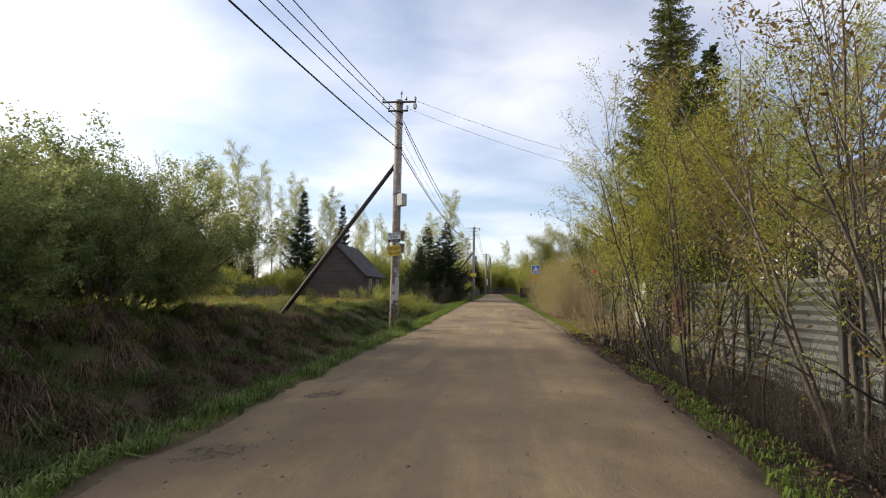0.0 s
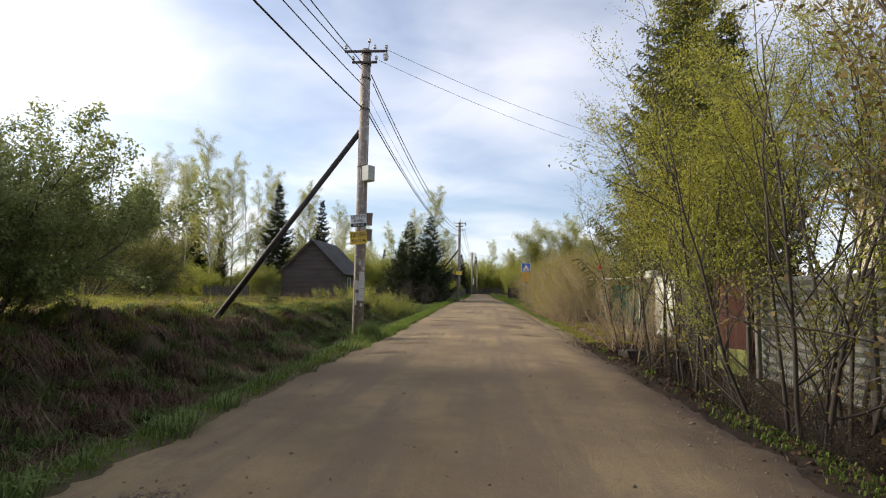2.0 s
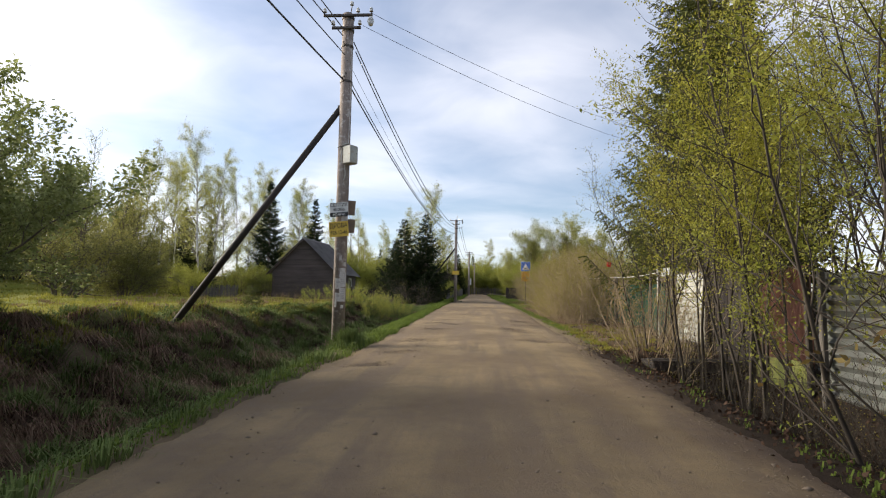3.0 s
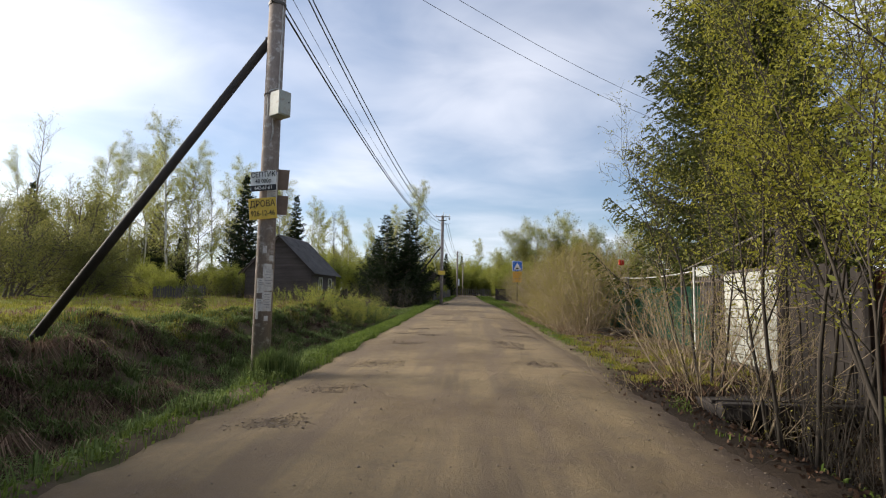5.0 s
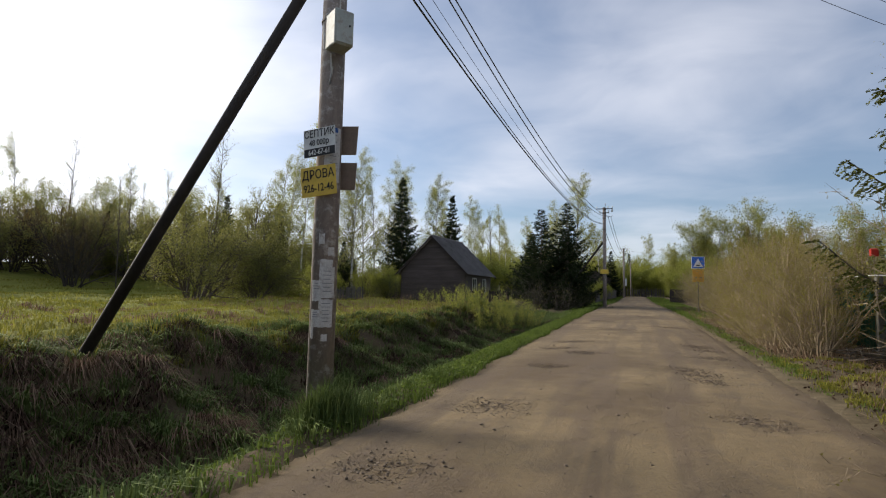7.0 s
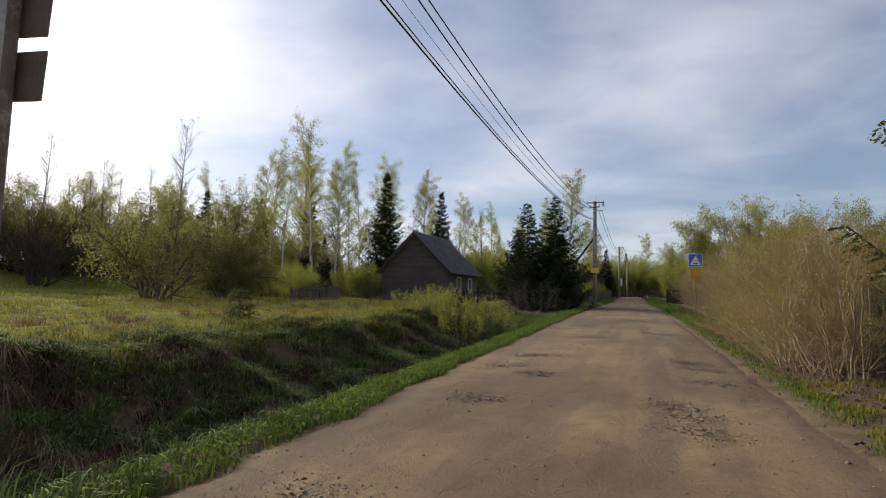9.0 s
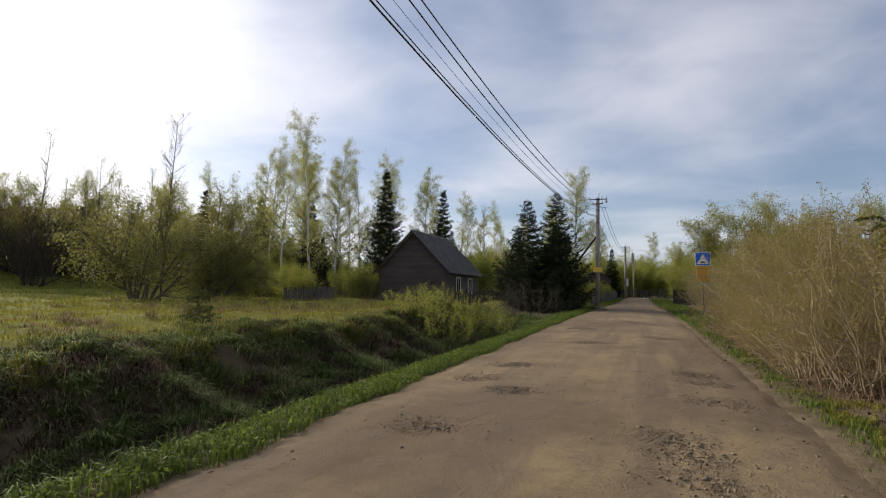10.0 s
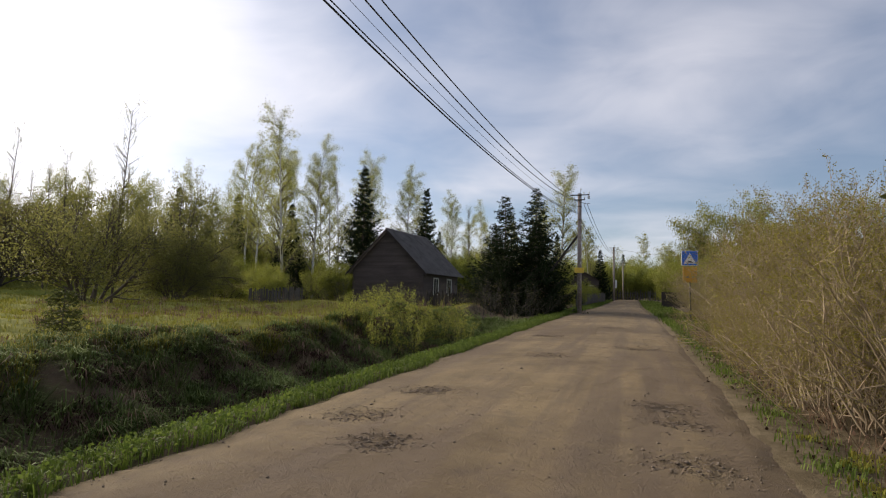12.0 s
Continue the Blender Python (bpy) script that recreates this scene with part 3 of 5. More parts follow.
def spruce(name, seed, tall, reach, whorls, per, twigs, needle, bark, leaf, label, low=0.06, wide=0.36, thickness=2):
    rng = np.random.RandomState(seed)
    wood, C, D = Wood(), [], []
    wood.tube([(0, 0, -0.3), (0.02, 0, tall * 0.5), (0, 0.02, tall)], [tall * 0.014, tall * 0.008, 0.012], 8)
    for k in range(whorls):
        f = low + (1 - low) * (k / whorls) ** 0.93
        for j in range(per):
            z = tall * min(f + rng.uniform(-0.5, 0.5) / whorls, 0.985)
            a = 2 * math.pi * (j + rng.uniform(-0.35, 0.35)) / per + k * 0.7
            l = reach * (1 - f) ** 0.95 * rng.uniform(0.62, 1.2) + 0.10
            out = Vector((math.cos(a), math.sin(a), 0))
            drop = 0.30 * (1 - f) + rng.uniform(-0.05, 0.1)
            n = 6
            pts = [Vector((0, 0, z)) + out * (l * i / n) + Vector((0, 0, l * (0.12 * i / n - drop * math.sin(i / n * 2.6) + (0.16 * (i / n) ** 3)))) for i in range(n + 1)]
            wood.tube(pts, [0.012 * l * (1 - 0.8 * i / n) + 0.004 for i in range(n + 1)], 4)
            m_ = max(5, int(twigs * l / reach))
            for q in range(m_):
                g = 0.12 + 0.88 * (q + rng.uniform(0, 1)) / m_
                i = min(int(g * n), n - 1)
                p = pts[i].lerp(pts[i + 1], g * n - i)
                sgn = 1 if q % 2 else -1
                side = Vector((-out.y, out.x, 0)) * sgn
                tw = (side * rng.uniform(0.4, 1.0) + out * rng.uniform(0.5, 0.9) + Vector((0, 0, rng.uniform(-0.55, 0.05)))).normalized()
                tl = (0.16 + 0.26 * l * (1 - 0.75 * g)) * rng.uniform(0.7, 1.2)
                steps = max(2, int(tl / (needle * 0.55)))
                for s in range(steps):
                    c = p + tw * (tl * (s + 0.5) / steps) + Vector((0, 0, -0.25 * tl * (s / steps) ** 2))
                    for _ in range(thickness):
                        C.append(c)
                        D.append(tw)
    C, D = np.array(C), np.array(D)
    C = C + rng.normal(size=C.shape) * needle * 0.18
    top = thing(name, Matrix.Identity(4), label, "tree")
    link("trunk", wood.mesh("wood"), bark, top)
    link("needles", leaf_mesh("needles", C, rng, needle, needle * wide, D * 1.3, 0.6), leaf, top)
    return top


def put(ob, x, y, turn=0.0, s=1.0, sink=0.0, tall=None):
    ob.matrix_basis = Matrix.Translation(on_ground(x, y, sink)) @ pose(0, 0, 0, 0, 0, turn) @ Matrix.Diagonal((s, s, s if tall is None else tall, 1))
    return ob


def more(ob, x, y, turn, s=1.0, tall=None, label=""):
    c = copy_thing(ob, Matrix.Identity(4))
    put(c, x, y, turn, s, 0.0, tall)
    if label:
        c["label"] = label
    return c


# ---- power line ----
def insulator(parent, x, y, z):
    ins = part("insulator", rod((x, y, z), (x, y, z + 0.07), 0.012, 0.012, 8), M_STEEL, parent, "steel insulator pin")
    bm = rod((x, y, z + 0.06), (x, y, z + 0.10), 0.05, 0.042, 10)
    rod((x, y, z + 0.10), (x, y, z + 0.125), 0.028, 0.028, 10, bm)
    rod((x, y, z + 0.125), (x, y, z + 0.16), 0.042, 0.025, 10, bm)
    part("porcelain_bell", bm, M_PORC, ins, "white porcelain bell")


def pole(x, y, top, r, brace, label, lamp=True, reach=2.72):
    z0 = float(height(x, y))
    h = top - z0
    p = thing("utility_pole", Matrix.Translation((x, y, z0)), label, "utility pole", "roadside power line")
    bm = rod((0, 0, -0.6), (0, 0, h), r * 1.05, r * 0.93, 20)
    part("shaft", bm, M_POLE, p, "", True)
    cap = rod((0, 0, h), (0, 0, h + 0.03), r * 0.94, r * 0.7, 16)
    part("cap", cap, M_STEEL, p)
    for z, w0, w1 in ((h - 0.10, -0.58, 0.64), (h - 0.42, -0.36, 0.36)):
        part("crossarm", box(w0, w1, -r - 0.05, -r + 0.01, z - 0.03, z + 0.03, 0.006), M_STEEL, p)
        bm = rod((0, 0, z - 0.03), (0, 0, z + 0.03), r * 0.95 + 0.015, None, 18)
        part("clamp", bm, M_STEEL, p)
        for u in (w0 + 0.03, w1 - 0.03):
            insulator(p, u, -r - 0.02, z + 0.03)
    insulator(p, 0.28, -r - 0.02, h - 0.07)
    part("lightning_pin", rod((0.06, 0, h), (0.08, 0, h + 0.22), 0.012, None, 6), M_STEEL, p)
    insulator(p, 0.08, 0, h + 0.2)
    for z in (h - 0.85, h - 1.75):
        part("clamp", rod((0, 0, z - 0.02), (0, 0, z + 0.03), r * 0.96 + 0.012, None, 18), M_STEEL, p)
        part("hook", rod((-0.05, -r * 0.8, z), (-0.02, -r - 0.16, z + 0.02), 0.012, None, 6), M_STEEL, p)
    if lamp:
        bm = rod((0.60, -r - 0.02, h - 0.15), (0.60, -r - 0.02, h - 0.27), 0.05, 0.085, 12)
        rod((0.60, -r - 0.02, h - 0.27), (0.60, -r - 0.02, h - 0.37), 0.085, 0.05, 12, bm)
        part("lamp_globe", bm, M_PORC, p, "small milky glass lamp globe", True)
    if brace:
        (bx, by), bz = brace, float(height(brace[0], brace[1]))
        a, b_ = Vector((bx - x, by - y, bz - z0 - 0.4)), Vector((-r * 0.6, 0.02, h - reach))
        part("brace", rod(a, b_, 0.088, 0.072, 14), M_BRACE, p, "dark tarred slanting brace pole", True)
        part("brace_bolt", rod(b_ + Vector((-0.1, 0, 0)), b_ + Vector((0.1, 0, 0.0)), 0.03, None, 8), M_STEEL, p)
    return p, z0


pole_a, PZ = pole(-3.45, 18.55, 8.54, 0.148, (-7.92, 18.75), "weathered round utility pole with slanting brace, crossarms and notices", True, 2.34)
pole_b, _ = pole(-2.2, 56.9, 9.1, 0.135, (-6.6, 57.5), "dark round utility pole with crossarm and brace by the road")
pole_c, _ = pole(-1.6, 101.7, 10.0, 0.14, None, "distant round utility pole beside the road")
pole_d, _ = pole(-0.75, 122.0, 9.2, 0.10, None, "slim pale distant utility pole beside the road", False)
pole_e, _ = pole(-6.7, -20.0, 8.4, 0.135, None, "round utility pole beside the road behind")

part("plate", box(-0.3, 0.3, -0.18, -0.165, 2.6, 2.95, 0.01), M_YELLOWBOARD, pole_b, "small yellow plate")
part("plate", box(0.16, 0.42, -0.2, -0.18, 1.9, 3.0, 0.01), M_WHITEBOARD, pole_c, "small white plate")
# the meter box, its strap and cable
zb = 4.93 - PZ
TURNED = Matrix.Translation((0.22, -0.20, 0)) @ pose(0, 0, 0, 0, 0, -35) @ Matrix.Translation((-0.22, 0.20, 0))
part("meter_box", box(0.09, 0.36, -0.34, -0.10, zb - 0.24, zb + 0.19, 0.014), M_GREYBOX, pole_a, "pale grey metal meter box").matrix_basis = TURNED
part("box_door", box(0.358, 0.372, -0.325, -0.115, zb - 0.22, zb + 0.17, 0.004), M_GREYBOX, pole_a).matrix_basis = TURNED
part("box_lock", rod((0.37, -0.16, zb), (0.382, -0.16, zb), 0.012, None, 8), M_INK, pole_a).matrix_basis = TURNED
part("strap", rod((0, 0, zb + 0.2), (0, 0, zb + 0.225), 0.156, None, 20), M_STEEL, pole_a)
w = Wood()
w.tube([(0.06, -0.15, zb - 0.24), (0.09, -0.16, zb - 0.5), (0.05, -0.14, zb - 0.62), (0.08, -0.13, zb - 0.4)], [0.011] * 4, 6)
w.tube([(0.0, -0.20, zb - 0.2), (-0.02, -0.2, zb + 0.1), (0.0, -0.18, zb + 0.24), (0.12, -0.12, zb + 0.3)], [0.012] * 4, 6)
w.tube([(0.12, -0.08, zb + 0.3), (0.125, -0.06, zb + 1.4), (0.115, -0.06, 8.54 - PZ - 0.9)], [0.012] * 3, 6)
link("cable", w.mesh("cable"), M_PAPER, pole_a, "pale cable running up the pole")


def lettering(words, size, m, parent, material, squeeze=1.0):
    cu = bpy.data.curves.new("lettering", "FONT")
    cu.body, cu.size, cu.extrude, cu.align_x, cu.align_y, cu.offset = words, size, 0.0012, "CENTER", "CENTER", size * 0.006
    cu.materials.append(material)
    ob = new("lettering", cu)
    ob.matrix_basis = m @ Matrix.Diagonal((squeeze, 1, 1, 1))
    ob.parent = parent
    return ob


def notice(z, w, h, x, yaw, roll, board, label, lines, band=None):
    """A thin printed board on the pole; lines: (words, size, height above the middle, material, squeeze)."""
    n = thing("notice_board", Matrix.Translation((-3.45, 18.55, z)) @ pose(x, -0.175, 0, 0, roll, yaw), label, "sign")
    part("board", box(-w / 2, w / 2, -0.004, 0.004, -h / 2, h / 2, 0.0015), board, n)
    if band:
        part("band", box(-w / 2 + 0.005, w / 2 - 0.005, -0.0065, -0.0045, band[0], band[1]), M_INK, n, "black band")
    for words, size, up, ink, sq in lines:
        lettering(words, size, pose(0, -0.0085, up, 90, 0, 0), n, ink, sq)
    for u in (-w * 0.1, w * 0.3):
        part("nail", rod((u, -0.006, h * 0.44), (u, -0.012, h * 0.44), 0.006, None, 6), M_STEEL, n)
    return n


notice(3.60, 0.45, 0.34, -0.03, -4, -4, M_WHITEBOARD, "white notice board with black lettering nailed to the pole",
       [("СЕПТИК", 0.125, 0.105, M_INK, 0.84), ("48 000р", 0.10, -0.005, M_INK, 0.84), ("642-67-61", 0.088, -0.12, M_WHITEBOARD, 0.86)], (-0.17, -0.07))
notice(3.13, 0.46, 0.36, -0.02, 3, -6, M_YELLOWBOARD, "yellow firewood notice board with black lettering on the pole",
       [("ДРОВА", 0.15, 0.075, M_INK, 0.80), ("926-12-46", 0.13, -0.085, M_INK, 0.74)])
for z, s, yaw in ((3.70, 0.36, 6), (3.25, 0.34, 4)):
    n = thing("notice_board", Matrix.Translation((-3.45, 18.55, z)) @ pose(0.12, 0.165, 0, 0, 3, yaw), "bare brown back of a board on the pole", "sign")
    part("board", box(-0.2, 0.16, -0.005, 0.005, -s / 2, s / 2, 0.0015), M_BACKBOARD, n)
rng = np.random.RandomState(5)
for z, a, w, h in ((3.46, -40, 0.20, 0.66), (1.84, -92, 0.13, 0.24), (1.94, -44, 0.19, 0.36), (1.58, -46, 0.17, 0.32), (1.52, -94, 0.12, 0.20), (2.14, -50, 0.15, 0.13), (2.3, -30, 0.08, 0.10), (2.45, -75, 0.07, 0.12), (1.3, -50, 0.07, 0.08), (1.36, -108, 0.05, 0.14)):
    r = 0.1565 - 0.0021 * z
    n = thing("paper_notice", Matrix.Translation((-3.45, 18.55, z)), "small torn paper notice pasted on the pole", "paper", "paper notices on the pole")
    vs, cols = [], 6
    for i in range(cols + 1):
        b_ = radians(a) + (i / cols - 0.5) * w / r
        for k in (0, 1):
            vs.append((math.cos(b_) * (r + 0.002), math.sin(b_) * (r + 0.002), (k - 0.5) * h + rng.uniform(-0.006, 0.006)))
    link("sheet", mesh_of("sheet", vs, np.array([(2 * i, 2 * i + 2, 2 * i + 3, 2 * i + 1) for i in range(cols)])), M_PAPER, n)
    if h > 0.6:
        vs = [(math.cos(b_) * (r + 0.005), math.sin(b_) * (r + 0.005), h * 0.5 + q) for b_ in np.linspace(radians(a) - 0.4, radians(a) + 0.35, 5) for q in (-0.06, -0.005)]
        link("blue_strip", mesh_of("strip", vs, np.array([(2 * i, 2 * i + 2, 2 * i + 3, 2 * i + 1) for i in range(4)])), M_BLUE, n, "blue printed heading")
    for k in range(6 if h > 0.3 else 3 if h > 0.19 else 0):
        vs = []
        for i in range(4):
            b_ = radians(a) + (i / 3 - 0.5) * w * rng.uniform(0.35, 0.65) / r
            for q in (0, 1):
                vs.append((math.cos(b_) * (r + 0.005), math.sin(b_) * (r + 0.005), h * (0.36 - 0.13 * k) + (q - 0.5) * 0.009))
        link("print_bar", mesh_of("bar", vs, np.array([(2 * i, 2 * i + 2, 2 * i + 3, 2 * i + 1) for i in range(3)])), M_PRINT, n)


def cable(a, b_, sag, r, label="black overhead cable between the poles", n=22, material=None):
    a, b_ = Vector(a), Vector(b_)
    w_ = Wood()
    w_.tube([a.lerp(b_, i / n) - Vector((0, 0, 4 * sag * (i / n) * (1 - i / n))) for i in range(n + 1)], [r] * (n + 1), 5)
    return tagged(link("overhead_cable", w_.mesh("cable"), material or M_WIRE), label, "cable", "overhead cables")


# each cable: where it hangs at both ends, its sag and thickness
LINES = [((-5.9, -20.1, 6.55), (-3.49, 18.35, 6.80), 0.8, 0.020), ((-6.9, -20.1, 7.5), (-3.46, 18.35, 7.42), 0.8, 0.013), ((-7.3, -20.1, 8.0), (-3.52, 18.35, 7.90), 0.8, 0.013), ((-6.1, -20.1, 7.6), (-3.57, 18.35, 8.15), 0.8, 0.013),
         ((-3.47, 18.38, 6.90), (-2.30, 56.7, 7.79), 1.01, 0.018), ((-3.43, 18.38, 6.98), (-2.24, 56.7, 7.84), 1.04, 0.012), ((-3.20, 18.38, 7.50), (-1.54, 56.7, 8.42), 1.50, 0.014), ((-3.25, 18.38, 7.74), (-1.73, 56.7, 8.37), 1.17, 0.014), ((-3.40, 18.38, 7.30), (-2.00, 56.7, 8.10), 1.15, 0.005)]
for (xa, ya, ta), (xb, yb, tb) in (((-2.2, 56.9, 9.1), (-1.6, 101.7, 10.0)), ((-1.6, 101.7, 10.0), (-0.75, 122.0, 9.2))):
    LINES += [((xa + dx, ya - 0.2, ta + dz), (xb + dx, yb - 0.2, tb + dz), sag, r) for dx, dz, sag, r in ((0.5, -0.70, 1.2, 0.015), (0.3, -0.75, 1.2, 0.015), (-0.1, -1.3, 1.1, 0.020))]
for a, b_, sag, r in LINES:
    cable(a, b_, sag, r)
# house drops to the far side of the road
for dx, dz, e in ((0.62, -0.05, (8.6, 30.5, 9.0)), (0.40, -0.36, (8.4, 30.0, 8.2))):
    cable((-3.45 + dx, 18.4, 8.54 + dz), e, 0.35, 0.006, "thin grey service wire crossing the road")
cable((-1.2, 101.6, 9.7), (14, 100, 8.4), 0.4, 0.012, "thin wire crossing the road in the distance")

# ---- road sign ----
sz = float(height(3.8, 50.5))
sign = thing("road_sign", Matrix.Translation((3.8, 50.5, sz)) @ pose(0, 0, 0, 0, 0, 4), "blue speed bump sign above an amber plate on a post", "road sign")
part("post", rod((0, 0.04, -0.4), (0, 0.04, 3.6), 0.035, None, 12), M_STEEL, sign)
pl = part("plate", box(-0.39, 0.39, -0.012, 0.012, 2.86, 3.62, 0.03), M_WHITEBOARD, sign, "white-rimmed square sign plate")
part("blue_field", box(-0.365, 0.365, -0.016, -0.0125, 2.885, 3.595), M_SIGNBLUE, pl, "blue square field")
bm = bmesh.new()
tv = [bm.verts.new((x_, y_, z_)) for y_ in (-0.024, -0.017) for x_, z_ in ((-0.29, 2.97), (0.29, 2.97), (0.0, 3.5))]
bm.faces.new(tv[:3])
bm.faces.new(tv[5:2:-1])
for i in range(3):
    bm.faces.new((tv[i], tv[i + 3], tv[(i + 1) % 3 + 3], tv[(i + 1) % 3]))
part("white_triangle", bm, M_WHITEBOARD, pl, "white triangle")
bm = bmesh.new()
tv = [bm.verts.new((-0.16 + 0.32 * i / 8, -0.030, 3.02 + 0.085 * math.sin(math.pi * i / 8))) for i in range(9)]
bm.faces.new(tv)
bmesh.ops.solidify(bm, geom=bm.faces[:], thickness=0.002)
part("bump_symbol", bm, M_INK, pl, "black bump symbol")
lo = part("lower_plate", box(-0.33, 0.33, -0.012, 0.012, 2.02, 2.80, 0.02), M_SIGNORANGE, sign, "amber lower plate")
for u in (-0.12, 0.14):
    part("mark", box(u - 0.06, u + 0.06, -0.016, -0.0125, 2.25, 2.34), M_BACKBOARD, lo)

# ---- the dark wooden house ----
HZ = 1.35
house = thing("wooden_house", Matrix.Translation((-18.95, 63.1, HZ)) @ pose(0, 0, 0, 0, 0, -6), "dark weathered wooden house with grey gable roof", "house")
HW, HD, HE, HR = 3.55, 7.0, 3.05, 6.45
bm = bmesh.new()
sl = (HR - HE) / HW
z = 0.0
while z < HR - 0.25:       # lap boards of the front gable
    w0 = HW if z < HE else HW - (z - HE) / sl
    z1 = min(z + 0.165, HR - 0.1)
    w1 = HW if z1 < HE else HW - (z1 - HE) / sl
    bm = bmesh.new()
    o = [bm.verts.new(v) for v in ((-w0, -0.035, z), (w0, -0.035, z), (w1, -0.012, z1), (-w1, -0.012, z1))]
    k = [bm.verts.new(v) for v in ((-w0, -0.003, z), (w0, -0.003, z))]
    bm.faces.new(o)
    bm.faces.new((k[0], k[1], o[1], o[0]))
    part("board", bm, M_LOG, house)
    z += 0.165
bm = box(-HW, HW, 0, HD, -0.5, HE)
part("wall", bm, M_LOG, house)
bm = bmesh.new()
for y in (0.0, HD):
    bm.faces.new([bm.verts.new(v) for v in ((-HW, y, HE), (HW, y, HE), (0, y, HR))])
part("gable", bm, M_LOG, house)
for s in (-1, 1):
    bm = bmesh.new()
    n = 44
    rows = []
    for i in range(n + 1):
        y = -0.45 + (HD + 0.9) * i / n
        ww = 0.02 if i % 2 else 0.0
        rows.append([bm.verts.new((s * (0 + (HW + 0.5) * k), y, HR + 0.12 + ww - (HW + 0.5) * k * sl)) for k in (0, 0.5, 1)])
    for i in range(n):
        for k in range(2):
            bm.faces.new((rows[i][k], rows[i][k + 1], rows[i + 1][k + 1], rows[i + 1][k]))
    bmesh.ops.solidify(bm, geom=bm.faces[:], thickness=0.05)
    part("roof_slope", bm, M_ROOF, house, "grey corrugated sheet roof slope")
    for y in (-0.47, HD + 0.43):
        bm = bmesh.new()
        vs = [(0, y, HR + 0.08), (s * (HW + 0.5), y, HR + 0.08 - (HW + 0.5) * sl), (s * (HW + 0.5), y, HR - 0.1 - (HW + 0.5) * sl), (0, y, HR - 0.1)]
        f = bm.faces.new([bm.verts.new(v) for v in vs])
        bmesh.ops.solidify(bm, geom=bm.faces[:], thickness=0.03)
        part("bargeboard", bm, M_LOG, house)
part("ridge_cap", rod((0, -0.45, HR + 0.13), (0, HD + 0.45, HR + 0.13), 0.07, None, 8), M_ROOF, house)
part("corner_board", box(HW - 0.07, HW + 0.05, -0.05, 0.08, 0, HE, 0.01), M_LOG, house)
for y in (2.3, 5.0):
    win = part("window", box(HW + 0.0, HW + 0.03, y - 0.42, y + 0.42, 1.05, 2.35, 0.004), M_GLASS, house, "dark glass window")
    for a in ((y - 0.50, y - 0.40, 0.98, 2.42), (y + 0.40, y + 0.50, 0.98, 2.42), (y - 0.50, y + 0.50, 2.34, 2.44), (y - 0.50, y + 0.50, 0.95, 1.05), (y - 0.02, y + 0.02, 1.05, 2.34)):
        part("window_frame", box(HW + 0.032, HW + 0.075, *a, 0.004), M_WHITEPAINT, win, "off-white window frame")


# ---- fences ----
def pickets(x0, y0, x1, y1, h, gap, w, material, name, label, lean=0.03, jag=0.08, seed=3, rails=(0.35, 0.8)):
    """A run of upright boards with rails and posts, following the ground."""
    rng = np.random.RandomState(seed)
    d = Vector((x1 - x0, y1 - y0, 0))
    L, yaw = d.length, math.degrees(math.atan2(d.y, d.x))
    z0 = float(height(x0, y0))
    zl = float(height(x1, y1)) - z0
    f = thing(name, Matrix.Translation((x0, y0, z0)) @ pose(0, 0, 0, 0, 0, yaw), label, "fence")
    for r in rails:
        a, b_ = Vector((0, 0.03, h * r)), Vector((L, 0.03, h * r + zl))
        part("rail", rod(a, b_, 0.03, None, 6), material, f)
    me = None
    n = int(L / gap)
    bm = box(-w / 2, w / 2, -0.012, 0.012, -0.05, h, 0.004)
    me = bpy.data.meshes.new("board")
    bm.to_mesh(me)
    bm.free()
    me.materials.append(material)
    for i in range(n):
        ob = new("board", me)
        u = (i + 0.5) * gap
        ob.matrix_basis = Matrix.Translation((u, 0, zl * u / L)) @ pose(0, 0, 0, 0, math.degrees(rng.normal() * lean), 0) @ Matrix.Diagonal((1, 1, 1 + rng.normal() * jag, 1))
        ob.parent = f
    for i in range(int(L / 2.4) + 1):
        u = min(i * 2.4, L)
        part("post", box(u - 0.05, u + 0.05, 0.04, 0.14, -0.4, h * 1.02 + zl * u / L, 0.01), material, f)
    return f


pickets(-27.5, 56.0, -23.5, 57.5, 1.25, 0.14, 0.11, M_GREYWOOD, "board_fence", "low grey weathered board fence by the meadow", seed=4)
pickets(-14.6, 61.5, -6.2, 60.5, 1.2, 0.16, 0.12, M_DARKWOOD, "picket_fence", "low dark wooden fence beside the house", seed=5)
pickets(5.2, 16.75, 5.15, 18.85, 1.95, 0.15, 0.14, M_DARKWOOD, "board_fence", "tall dark wooden board fence by the gate", 0.008, 0.02, 6)
pickets(3.7, 78.0, 6.2, 78.0, 1.5, 0.15, 0.14, M_DARKWOOD, "board_fence", "dark brown board fence far along the road", 0.01, 0.02, 7)
pickets(6.2, 78.0, 6.4, 118.0, 1.6, 0.34, 0.3, M_GREYWOOD, "board_fence", "long grey board fence along the far road", 0.01, 0.05, 8)
pickets(-4.5, 120.0, 5.5, 126.0, 1.7, 0.5, 0.16, M_GREYWOOD, "picket_fence", "grey distant fence across the road's end", 0.02, 0.1, 9)
pickets(-3.8, 72.0, -2.6, 98.0, 1.2, 0.30, 0.24, M_GREYWOOD, "board_fence", "grey fence along the far verge", 0.02, 0.08, 10)


